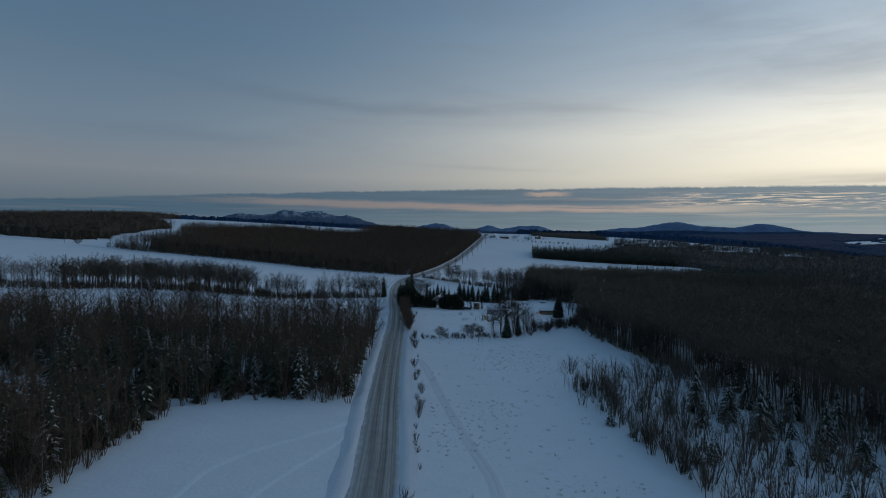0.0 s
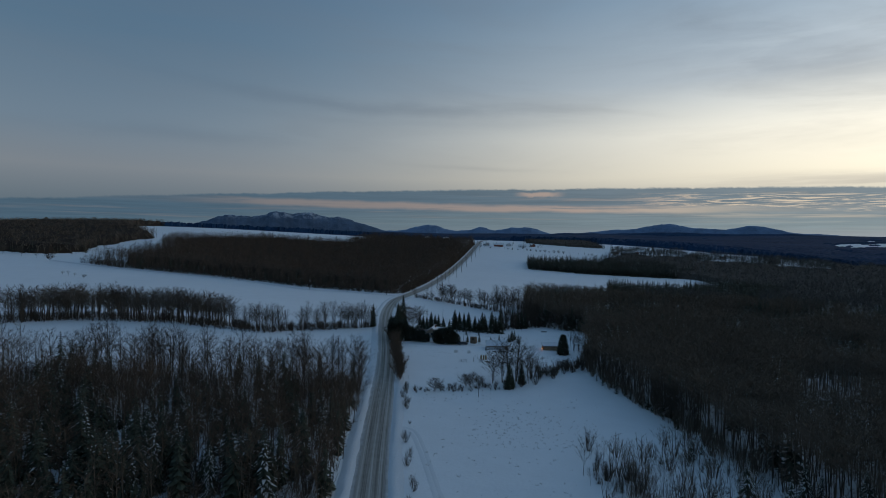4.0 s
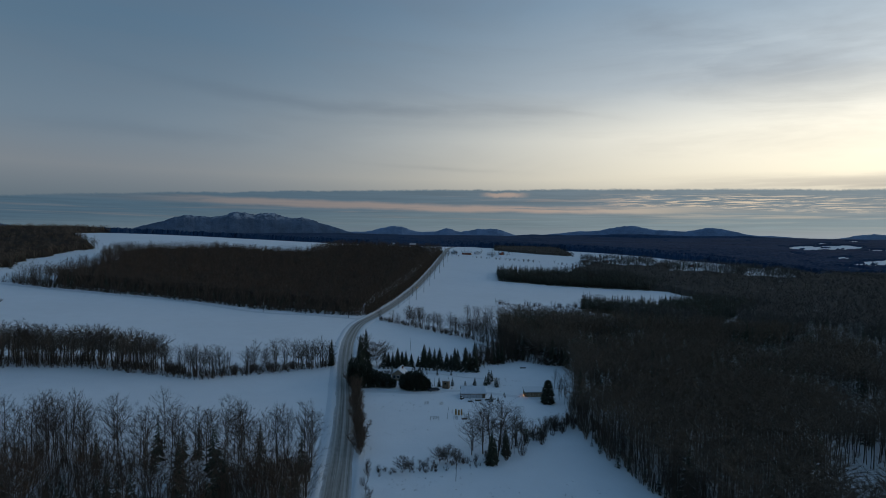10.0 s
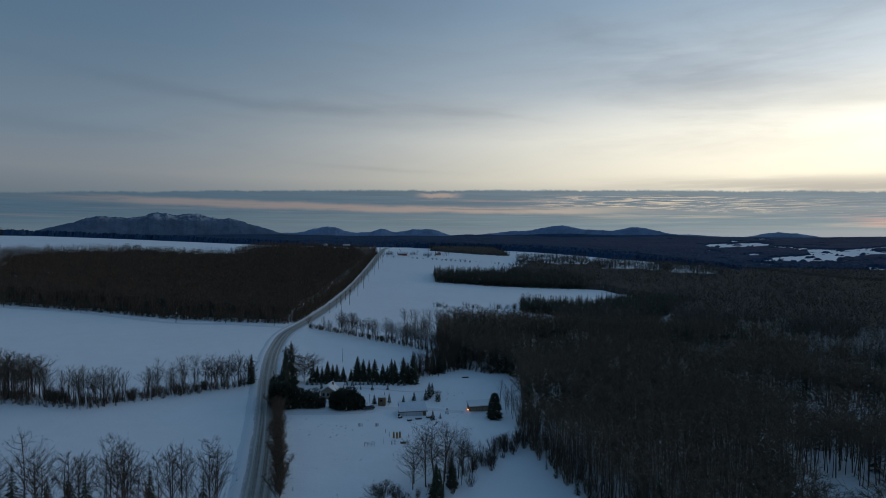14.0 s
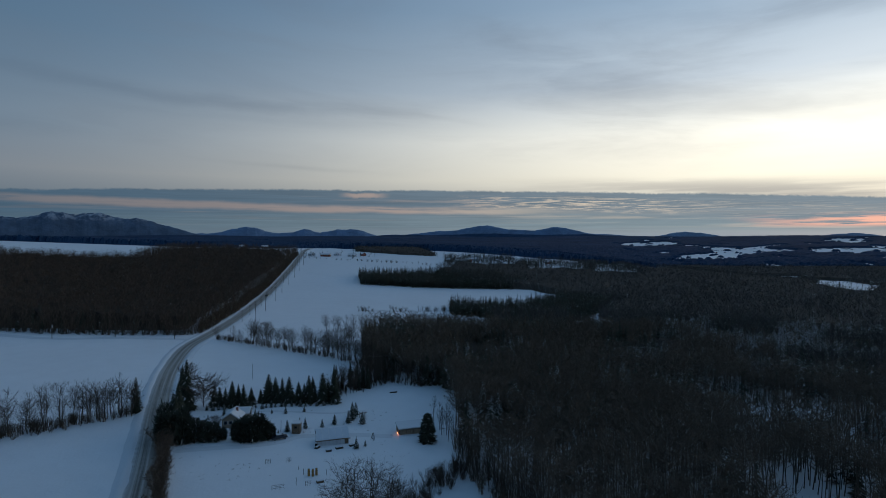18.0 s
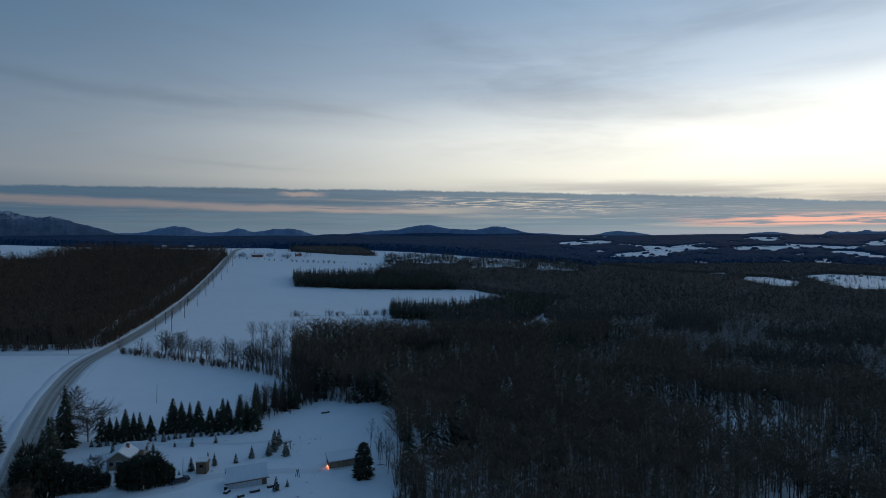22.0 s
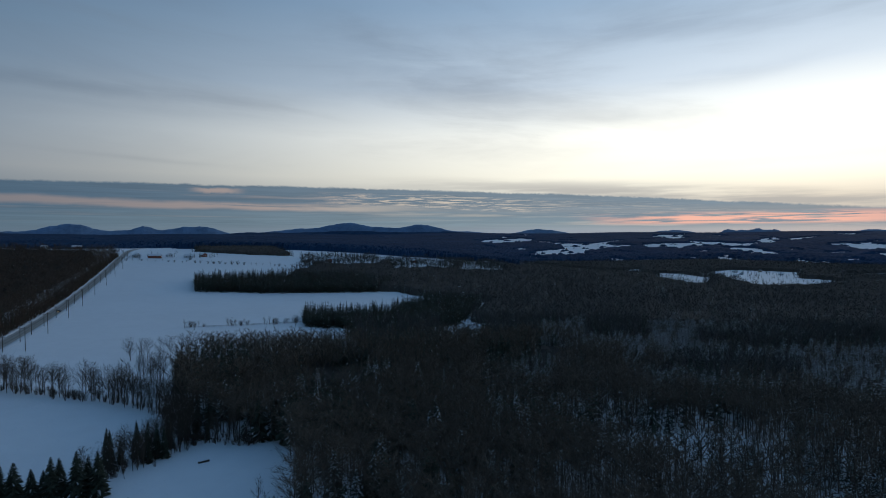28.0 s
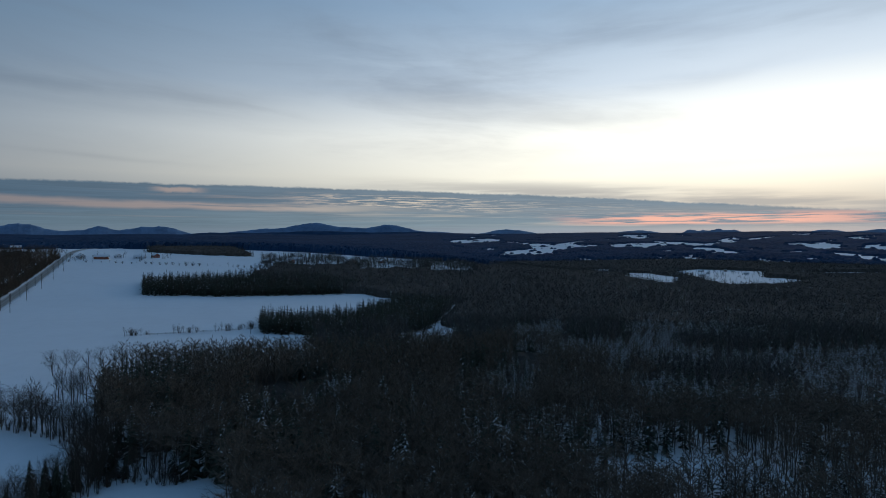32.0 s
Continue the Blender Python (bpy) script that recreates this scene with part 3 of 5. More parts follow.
RNG = np.random.default_rng(7)
BARE_N = [bare(10 + k, 16, 15, 0.0046, 0.4, 0.34 if k % 2 else 0.2) for k in range(8)]
BARE_T = [bare(110 + k, 13, 19, 0.005, 0.42, 0.42 if k % 2 else 0.5) for k in range(8)]
BARE_I = [bare(150 + k, 11, 10, 0.009, 0.42, 0.46) for k in range(6)]
BARE_M = [bare(30 + k, 9, 5, 0.014, 0.32, 0.28) for k in range(6)]
BARE_F = [bare(50 + k, 7, 3, 0.03, 0.36, 0.22) for k in range(5)]
FIR_N = [conifer(60 + k, 17, 6, 0.2, 0.06) for k in range(4)]
FIR_NS = [conifer(70 + k, 16, 6, 0.21, 0.75) for k in range(4)]
FIR_M = [conifer(80 + k, 10, 5, 0.18, 0.06) for k in range(3)]
FIR_MS = [conifer(85 + k, 11, 5, 0.2, 0.95) for k in range(3)]
FIR_F = [conifer(90 + k, 6, 4, 0.2, 0.0) for k in range(2)]
FIR_FS = [conifer(95 + k, 7, 4, 0.2, 0.7) for k in range(2)]

# outlines of the woods, metres
WEST_WOOD = [(-66, 56), (-52, 56), (-52, 80), (-51.5, 102), (-43, 111), (-18.6, 111), (-20.4, 150), (-24, 178), (-40, 189), (-75, 186), (-105, 186), (-126, 193), (-186, 200), (-190, 196)]
HILL_WOOD = [(-26, 411), (-60, 410), (-97, 413), (-147, 427), (-190, 433), (-250, 438), (-272, 444), (-258, 470), (-260, 500), (-264, 540), (-284, 585), (-290, 622), (-262, 645), (-206, 698), (-153, 700), (-118, 715),
             (-104, 800), (-84, 840), (-25, 850), (35, 850), (59, 846), (43, 757), (25, 660), (6.4, 562), (-12.4, 468), (-22.6, 416)]
EAST_NEAR = [(104, 78), (86, 80), (75, 89), (70, 97), (66, 108), (63.5, 126), (61, 150), (58, 165), (54, 190), (54, 215), (58.5, 232), (63, 245), (70.5, 262), (74, 283), (64, 291), (57, 306), (55, 322), (53, 344),
             (57, 372), (66, 397), (82, 394), (107, 390), (132, 382), (170, 372), (235, 340), (235, 176), (124, 88)]
EAST_MID = [(235, 178), (235, 340), (170, 372), (150, 400), (160, 442), (240, 436), (330, 380), (420, 300), (470, 246)]
GLADE = [(194, 380), (212, 418), (216, 430), (240, 448), (252, 442), (246, 424), (220, 372)]
blocks = {"A": [(107, 634), (175, 616), (262, 604), (300, 640), (278, 690), (200, 700), (114, 690)], "B": [(145, 474), (170, 452), (235, 430), (330, 520), (290, 548), (262, 530), (215, 500), (160, 516)]}

WEST_GAPS = [[(-100, 96), (-86, 90), (-74, 100), (-82, 116), (-98, 118)], [(-140, 60), (-110, 52), (-96, 66), (-112, 84), (-138, 80)], [(-66, 96), (-58, 92), (-53, 100), (-58, 108)]]
xy = scatter(WEST_WOOD, 2.75, RNG, WEST_GAPS)
south = (xy[:, 1] < 150) * patchy(xy, 14, 1.0)
xy = xy[(xy[:, 1] < 164) | (RNG.uniform(size=len(xy)) < 0.45)]
south = (xy[:, 1] < 150) * patchy(xy, 14, 1.0)
stand("west_wood", "dense leafless wood with dark spruces beside the road", xy, 0.2 + 0.62 * south, RNG, (8, 14), (6, 13), BARE_N, FIR_N + FIR_N + FIR_NS[:1], TWIG_RED)
EAST_GLADES = [(156, 232, 8), (154, 220, 9), (224, 224, 9), (180, 213, 8), (174, 205, 9), (137, 241, 6), (118, 243, 6), (141, 231, 6), (145, 213, 10), (114, 216, 7), (104, 226, 6), (87, 216, 7), (156, 198, 10), (160, 186, 10),
               (170, 250, 6), (84, 272, 6), (200, 200, 9), (196, 226, 6), (128, 196, 8), (190, 248, 5)]
xy = scatter(EAST_NEAR, 2.7, RNG)
for gx, gy, gr in EAST_GLADES:
    xy = xy[(np.hypot(xy[:, 0] - gx, (xy[:, 1] - gy) * 1.1) > gr) | (RNG.uniform(size=len(xy)) < 0.58)]
xy = xy[~(patchy(xy, 17, 3.0) > 0.9)]
deep = (xy[:, 0] > 135) | (xy[:, 1] > 320)
snowy = patchy(xy, 25, 5.0) > 0.7
clump = patchy(xy, 13, 8.0)
mix = 0.05 + 0.14 * snowy + (xy[:, 1] > 222) * (0.08 + 0.5 * (clump > 0.62)) + 0.1 * (xy[:, 1] > 310)
mix = mix * np.where((xy[:, 0] < 62) | (xy[:, 1] > 378), 0.3, 1.0)
mix = np.where((xy[:, 0] < 82) & (xy[:, 1] < 290), 0.3, 1.0) * mix
stand("east_wood", "tall leafless hardwood forest with a few snowy spruces", xy[~deep], mix[~deep], RNG, (11, 15), (8, 15), BARE_T, FIR_N + FIR_N[:2] + FIR_NS[:2], TWIG, 1.12)
north = deep & (xy[:, 1] > 318)
inner = deep & ~north
light = inner & (RNG.uniform(size=len(xy)) < 0.3 + 0.55 * (patchy(xy, 21, 2.5) > 0.6))
stand("east_wood_inner", "inner leafless hardwood forest with dark spruce spires", xy[inner & ~light], mix[inner & ~light], RNG, (10, 14.5), (8, 14), BARE_I, FIR_M, TWIG, 1.15)
stand("east_wood_snowy", "leafless trees and short snow-laden spruces deep in the forest", xy[light], mix[light] + 0.35, RNG, (9, 13.5), (5.5, 10), BARE_M, FIR_MS, TWIG, 1.3)
stand("east_wood_north", "tall dark mixed forest at the foot of the open field", xy[north], mix[north], RNG, (12.5, 17), (11, 17.5), BARE_T[:4] + BARE_M, FIR_M + FIR_M + FIR_N[:1], TWIG)
canopy("east_wood_depth", "closed mass of bare twigs deep in the forest, coloured dark as inner shade", [(150, 292), (120, 310), (84, 334), (72, 380), (105, 384), (170, 366), (235, 336), (240, 250)], 3.4, 3.0, 5.5, VALLEY_DEPTH_SHADE, 11)
xy = scatter(HILL_WOOD, 3.7, RNG)
EAST_SPARSE = [(36, 60), (34, 80), (34, 90), (30, 104), (28, 124), (36, 133), (46, 136), (60, 146), (62, 140), (78, 116), (98, 98), (84, 76), (70, 60)]
SHRUB_N = [shrub(40 + k, 9, 7, 0.016, 0.4) for k in range(4)]
xy2 = scatter(EAST_SPARSE, 2.5, RNG)
stand("east_thicket", "sparse leafless saplings and brush on the snow", xy2, 0.1, RNG, (2.0, 7.5), (2, 6), SHRUB_N + BARE_N[:4], FIR_NS, TWIG)
xy2 = np.concatenate([scatter([(-72, 40), (-51, 40), (-51, 80), (-50.6, 101), (-60, 108), (-72, 90)], 2.0, RNG), scatter([(-51, 102), (-43, 108.6), (-19, 108.6), (-21, 121), (-50, 122)], 2.4, RNG), scatter([(-23, 112), (-18.8, 112), (-24.5, 178), (-28, 178)], 1.9, RNG), scatter([(-44, 160), (-24, 160), (-22, 178), (-30, 181), (-42, 176)], 1.7, RNG), scatter([(-120, 160), (-60, 160), (-62, 178), (-80, 188), (-120, 190)], 2.3, RNG)])
xyu = scatter([(112, 185), (235, 180), (240, 262), (112, 270)], 6.5, RNG)
xyu = np.concatenate([xyu, scatter([(57, 232), (53, 214), (52, 190), (57, 165), (59.5, 150), (62, 126), (68, 126), (66, 150), (63, 165), (59, 190), (60, 214), (64, 232)], 1.8, RNG)])
stand("east_undergrowth", "low leafless brush under the hardwood forest", xyu, 0.25, RNG, (2.5, 6.5), (2.5, 6), SHRUB_N, FIR_M, TWIG)
xy3 = np.concatenate([scatter([(-182, 246), (-155, 258), (-121, 263), (-94, 258), (-94, 267), (-121, 275), (-155, 274), (-184, 262)], 2.3, RNG), scatter([(-262, 236), (-182, 246), (-184, 258), (-262, 250)], 3.0, RNG)])
stand("hedgerow_thicket", "thicket of leafless trees in the western hedgerow", xy3, 0.02, RNG, (9.5, 15), (6, 9), BARE_N, FIR_N, TWIG)
stand("west_undergrowth", "dense reddish brush along the edge of the wood", xy2, 0.08, RNG, (2.0, 6.0), (2, 5), SHRUB_N, FIR_NS, TWIG_RED)
FRONT = [(-27, 408), (-60, 407.5), (-97, 410.5), (-147, 424.5), (-190, 430.5), (-250, 436), (-280, 444), (-270, 452), (-250, 446), (-190, 440), (-147, 434), (-97, 420), (-60, 417), (-30, 418)]
EASTSIDE = [(-11.2, 468), (7.4, 562), (26.4, 662), (44, 757), (60.5, 846), (56, 848), (38, 757), (20, 662), (1, 562), (-18, 470), (-28, 412), (-23, 412)]
xy2 = np.concatenate([scatter(FRONT, 2.4, RNG), scatter(EASTSIDE, 1.7, RNG)])
stand("hill_wood_edge", "brush and saplings along the edge of the wooded hill", xy2, 0.2, RNG, (3, 9.5), (3, 10), SHRUB_N, FIR_M, TWIG_RED)
stand("hill_wood", "dark leafless forest covering the low hill", xy, 0.04 + 0.1 * patchy(xy, 30, 2.0), RNG, (10.5, 15.5), (9, 15), BARE_M, FIR_M, TWIG_RED)
canopy("hill_wood_depth", "closed mass of bare twigs on the wooded hill, coloured dark as inner shade", [(-30, 418), (-97, 421), (-190, 441), (-250, 448), (-252, 500), (-256, 540), (-274, 590), (-255, 636), (-200, 688), (-153, 692), (-110, 715), (-94, 800), (-25, 840), (35, 828), (44, 815), (30, 750), (12, 672), (-10, 566), (-25, 470)], 4.0, 6.5, 10.0, WOOD_DEPTH_SHADE, 12)
for b, nm in (("A", "spruce_plantation"), ("B", "spruce_block")):
    xy = scatter(blocks[b], 3.2, RNG)
    c0 = np.mean(blocks[b], axis=0)
    canopy(nm + "_depth", "closed mass of spruce boughs, coloured dark as inner shade", [tuple(c0 + (np.array(q) - c0) * 0.93) for q in blocks[b]], 3.4, 1.5, 4.0, WOOD_DEPTH_SHADE, 17)
    stand(nm, "dense dark spruce block at the field edge", xy, 0.93, RNG, (7, 10), (8, 12.5), BARE_M, FIR_M, TWIG_RED, 1.4)
xy = scatter(EAST_MID, 3.5, RNG, [GLADE, [(222, 218), (236, 216), (240, 228), (228, 234)]])
snowy = np.exp(-((xy[:, 0] - 290) ** 2 + (xy[:, 1] - 285) ** 2) / 95.0 ** 2) * (0.25 + 0.75 * (patchy(xy, 19, 6.0) > 0.42))
stand("east_wood_middle", "dark leafless forest mixed with spruces", xy[snowy < 0.3], 0.35, RNG, (10.5, 15), (9, 15), BARE_M, FIR_M, TWIG_FAR)
stand("snowy_spruces", "band of short snow-laden spruces across the valley forest", xy[snowy >= 0.3], 0.84, RNG, (8, 12), (6, 10.5), BARE_M, FIR_MS, TWIG, 1.5)
canopy("east_wood_middle_depth", "closed mass of bare twigs in the valley forest, coloured dark as inner shade", EAST_MID, 4.2, 3.0, 5.0, VALLEY_DEPTH_SHADE, 13, [GLADE])
FAR_OUT = [(470, 246), (420, 300), (330, 380), (240, 436), (330, 520), (300, 552), (285, 575), (282, 600), (262, 606), (200, 700), (236, 748), (288, 798), (325, 812), (345, 796), (452, 790), (512, 795), (600, 785), (655, 830), (700, 870), (1000, 1150), (1400, 900), (1420, 400)]
FAR_FIELDS = [[(278, 764), (337, 762), (350, 785), (386, 852), (313, 850), (288, 800)], [(356, 735), (432, 728), (458, 760), (506, 833), (407, 826), (372, 765)], [(441, 710), (502, 712), (525, 735), (603, 826), (518, 810), (462, 740)],
              [(1085, 741), (1154, 738), (1150, 658), (1125, 599), (950, 528), (905, 445), (805, 450), (757, 490), (815, 545), (925, 638)], [(981, 790), (992, 752), (870, 620), (700, 535), (750, 630)],
              [(975, 895), (1041, 882), (872, 740), (930, 850)], [(1050, 515), (1126, 480), (1124, 404), (1030, 380), (1010, 459)], [(868, 920), (892, 915), (868, 872), (842, 878)], GLADE]
xy = scatter(FAR_OUT, 5.4, RNG, FAR_FIELDS)
rx = np.hypot(xy[:, 0] - 40, xy[:, 1] - 155)
xy = xy[RNG.uniform(size=len(xy)) < np.clip(1.35 - rx / 900, 0.42, 1)]
near = np.hypot(xy[:, 0] - 40, xy[:, 1] - 155) < 620
mix = 0.25 + 0.35 * (patchy(xy, 60, 4.0) > 0.5)
stand("east_wood_far", "wide leafless forest with snow-dusted spruces in the valley", xy[near], mix[near], RNG, (9, 13), (8, 13), BARE_F, FIR_F + FIR_FS, TWIG_FAR, 1.15)
stand("valley_wood", "wide dark forest filling the valley floor", xy[~near], mix[~near], RNG, (8, 12), (8, 13), BARE_F, FIR_F + FIR_F + FIR_F + FIR_FS, TWIG_FAR, 1.5)
canopy("east_wood_far_depth", "closed forest canopy of the valley floor, coloured dark as inner shade", FAR_OUT, 5.5, 4.5, 6.5, VALLEY_DEPTH_SHADE, 14, FAR_FIELDS)
RIDGE_WOOD = [(144, 905), (182, 880), (221, 860), (262, 850), (271, 880), (275, 1000), (165, 1000)]
xy = scatter(RIDGE_WOOD, 4.4, RNG)
stand("ridge_wood", "dark strip of trees between the hilltop fields", xy, 0.85, RNG, (4, 7), (4, 8), BARE_F, FIR_F, TWIG_DARK, 1.4)
canopy("ridge_wood_depth", "closed mass of hilltop trees, coloured dark as inner shade", RIDGE_WOOD, 5.0, 2.2, 4.2, VALLEY_DEPTH_SHADE, 16)
for k, f in enumerate(([(273, 859), (292, 836), (286, 762), (248, 774)], [(300, 860), (384, 852), (371, 800), (290, 775)], [(377, 824), (568, 854), (498, 740), (351, 750)], [(547, 826), (617, 869), (590, 760), (494, 735)])):
    xy = scatter(f, 4.4, RNG)
    xy = xy[patchy(xy, 14, k) > 0.2]
    stand("field_copse", "scattered dark trees on the far snowy fields", xy, 0.5, RNG, (5, 9), (5, 9), BARE_F, FIR_F, TWIG_FAR, 2.0)
xy = np.concatenate([scatter(f, 21.0, RNG) for f in FAR_FIELDS[3:8]])
stand("valley_field_trees", "scattered trees across the valley fields", xy, 0.4, RNG, (4, 9), (4, 9), BARE_F, FIR_F, TWIG_FAR, 1.4)
LEFT_OUT = [(-560, 470), (-325, 472), (-309, 500), (-325, 537), (-327, 605), (-324, 650), (-350, 680), (-395, 735), (-430, 790), (-430, 900), (-620, 900)]
xy = scatter(LEFT_OUT, 5.6, RNG)
stand("west_hill_wood", "dark mixed wood on the far rise", xy, 0.4, RNG, (9, 13), (8, 13), BARE_F, FIR_F, TWIG, 1.2)
canopy("west_hill_wood_depth", "closed canopy of the far rise, coloured dark as inner shade", LEFT_OUT, 6.0, 5.5, 9.0, WOOD_DEPTH_SHADE, 15)

# far canopy in rings, open where fields lie
HILL_FIELDS = [[(-20, 840), (-60, 1100), (40, 1500), (200, 1600), (136, 892), (162, 874), (181, 840), (220, 788), (250, 768), (225, 700), (100, 640), (30, 760)], [(-430, 690), (-330, 600), (-100, 690), (-100, 930), (-420, 930)],
               [(273, 870), (292, 845), (286, 740), (248, 760)], [(300, 870), (390, 860), (371, 770), (290, 745)], [(377, 834), (575, 864), (498, 700), (340, 710)], [(547, 836), (625, 880), (616, 690), (494, 690)]]
VALLEY_FIELDS = [[(2237, 2415), (2240, 1967), (2250, 1778), (1860, 1760), (1510, 1440), (1250, 1380), (1390, 1690), (1960, 1960)], [(2356, 1821), (2610, 1701), (2350, 1530), (2130, 1640)], [(2748, 1828), (2768, 1599), (2550, 1400), (2460, 1600)],
                 [(2434, 1464), (2458, 1353), (2200, 1080), (1780, 940), (2130, 1210)], [(1555, 991), (1671, 1018), (1430, 860), (1330, 860)]]
FAR_STRIPS = [[(1424, 826), (1416, 738), (1270, 670), (1250, 730)], [(2919, 1243), (3039, 1112), (2780, 930), (2640, 985)], [(2922, 921), (2976, 858), (2650, 780), (2670, 830)], [(2486, 926), (2347, 785), (2000, 610), (1620, 520), (1720, 600)],
              [(2983, 1583), (3471, 1739), (3331, 1641), (2780, 1430)], [(3262, 2377), (3469, 2307), (3050, 2050), (2950, 2130)], [(2072, 2845), (2228, 2849), (2503, 2858), (2300, 2560), (1900, 2450)], [(1574, 791), (1419, 595), (1200, 520), (1340, 690)],
              [(1310, 1068), (1340, 1056), (1190, 950), (1180, 970)]]
aa, rr = np.radians(np.linspace(-62, 104, 1000)), 880 * (4720 / 880) ** np.linspace(0, 1, 200)
A, R = np.meshgrid(aa, rr, indexing="ij")
X, Y = R * np.sin(A), 100 + R * np.cos(A)
rng2 = np.random.default_rng(5)
tops = 7 + rng2.uniform(-3, 3, X.shape) * (1 - 0.6 * ease(1500, 3500, R))
ang = np.degrees(A)
lobes = np.sin(A * 46 + 2.2 * np.sin(R / 210.0)) + np.sin(A * 97 + 1.7 * np.sin(R / 90.0) + 1)
rows = np.sin(R / (0.024 * R.mean()) * (2400 / (R + 900)) + 2.5 * np.sin(A * 9)) + 0.4 * rng2.uniform(-1, 1, X.shape)
open_land = (lobes * rows > np.where(ang < 38, 2.35, 1.3)) & (R > 1500)
rag = 6 + 16 * ease(1200, 2400, R)
XJ, YJ = X + 14 * np.sin(Y / 37.0) + rng2.uniform(-1, 1, X.shape) * rag, Y + 16 * np.sin(X / 41.0) + rng2.uniform(-1, 1, X.shape) * rag
farms = np.zeros(X.shape, bool)
for f in VALLEY_FIELDS + FAR_STRIPS:
    farms |= inside(f, XJ, YJ)
belts = np.sin(A * 130 + 2 * np.sin(R / 160.0)) * np.sin(R / 48.0 + 3 * np.sin(A * 21)) + 0.35 * rng2.uniform(-1, 1, X.shape)
open_land |= farms & (belts < 0.62)
for f in HILL_FIELDS + FAR_FIELDS:
    open_land |= inside(f, XJ, YJ)
for f in (FAR_OUT, LEFT_OUT, HILL_WOOD, RIDGE_WOOD):
    open_land |= inside(f, X, Y)
keep = ~open_land[:-1, :-1]
Z = height(X, Y) + tops * full(keep)
tagged(new("distant_woods", sheet("distant_woods", X, Y, Z, FAR_HAZE_BLUE, False, keep)), "dark forest spread over the far valley, coloured blue as haze", "woods", kind="stuff")

# ---------------------------------------------------------------- mountains on the skyline
def mountain_material(name, col, snow):
    m, n, b = material(name, 0.95)
    pos = n.add("ShaderNodeNewGeometry").outputs["Position"]
    f = n.noise(pos, 0.012, 5.0, 0.65)
    z = n.separate(pos)[2]
    c = n.ramp(f, [(0.35, [v * 0.8 for v in col]), (0.7, [v * 1.25 for v in col])])
    if snow:
        top = n.math("MULTIPLY", n.maprange(z, snow, snow + 70), n.maprange(n.noise(pos, 0.02, 5.0, 0.7), 0.45, 0.62))
        c = n.mix(n.math("MULTIPLY", top, 0.75), c, (0.5, 0.54, 0.6, 1))
    n.link(c, b.inputs["Base Color"])
    bump(n, b, n.noise(pos, 0.008, 6.0, 0.6), 0.55, 40.0)
    return m


def mountain(name, label, eye, dist, base_el, peaks, mat, rough=0.06, seed=1, eye_z=57.0):
    """A ridge whose skyline is a sum of soft peaks (azimuth, elevation, half width in degrees)."""
    rng = np.random.default_rng(seed)
    a0, a1 = min(p[0] - 3.0 * p[2] for p in peaks), max(p[0] + 3.0 * p[2] for p in peaks)
    az_ = np.linspace(a0, a1, max(60, int((a1 - a0) * 12)))
    ph = rng.uniform(0, 6.3, 8)
    el_ = np.full(az_.shape, base_el)
    el_ = el_ + sum((max(0, e - base_el) * np.exp(-np.abs((az_ - a) / w) ** 1.7)) ** 3 for a, e, w in peaks) ** (1 / 3)
    el_ = el_ + rough * sum(np.sin(az_ * f + p) / (1 + k) for k, (f, p) in enumerate(zip((2.1, 4.7, 9.1, 17.0, 31.0), ph))) * (el_ - base_el + 0.15)
    t = np.linspace(-1, 1, 15)
    A2, T2 = np.meshgrid(np.radians(az_), t, indexing="ij")
    D2 = dist + 210 * T2
    top = np.tan(np.radians(el_))[:, None] * dist + eye_z
    Z2 = -60 + (top + 60) * (1 - np.abs(T2) ** 1.6)
    X2, Y2 = eye[0] + D2 * np.sin(A2), eye[1] + D2 * np.cos(A2)
    return tagged(new(name, sheet(name, X2, Y2, Z2, mat)), label, "mountain", kind="structure")


# aerial haze is painted into these blue base colours, paler farther off
MT_NEAR = mountain_material("haze_blue_wooded_mountain", (0.1, 0.145, 0.21), 150)
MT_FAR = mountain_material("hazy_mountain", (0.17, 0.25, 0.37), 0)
MT_PALE = mountain_material("haze_pale_mountain", (0.21, 0.29, 0.4), 0)
MT_RIDGE = mountain_material("haze_blue_wooded_ridge", (0.03, 0.064, 0.12), 0)
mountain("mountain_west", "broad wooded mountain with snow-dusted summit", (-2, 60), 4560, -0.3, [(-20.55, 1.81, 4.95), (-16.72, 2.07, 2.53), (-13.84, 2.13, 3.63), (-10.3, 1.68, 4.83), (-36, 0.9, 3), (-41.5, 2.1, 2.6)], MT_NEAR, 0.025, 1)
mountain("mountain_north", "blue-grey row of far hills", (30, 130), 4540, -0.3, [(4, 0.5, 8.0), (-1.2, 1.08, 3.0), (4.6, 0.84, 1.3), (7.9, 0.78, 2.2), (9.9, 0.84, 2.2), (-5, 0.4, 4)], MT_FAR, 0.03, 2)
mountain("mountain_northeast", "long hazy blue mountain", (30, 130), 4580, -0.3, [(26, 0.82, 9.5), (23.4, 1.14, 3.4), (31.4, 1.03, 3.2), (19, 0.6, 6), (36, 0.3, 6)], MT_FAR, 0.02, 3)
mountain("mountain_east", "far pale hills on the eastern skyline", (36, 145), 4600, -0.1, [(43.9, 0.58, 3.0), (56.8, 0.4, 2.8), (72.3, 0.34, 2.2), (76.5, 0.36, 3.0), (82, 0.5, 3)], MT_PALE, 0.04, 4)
# haze tint in the base colour again; the white streaks are snow
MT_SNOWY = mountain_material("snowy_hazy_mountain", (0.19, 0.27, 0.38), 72)
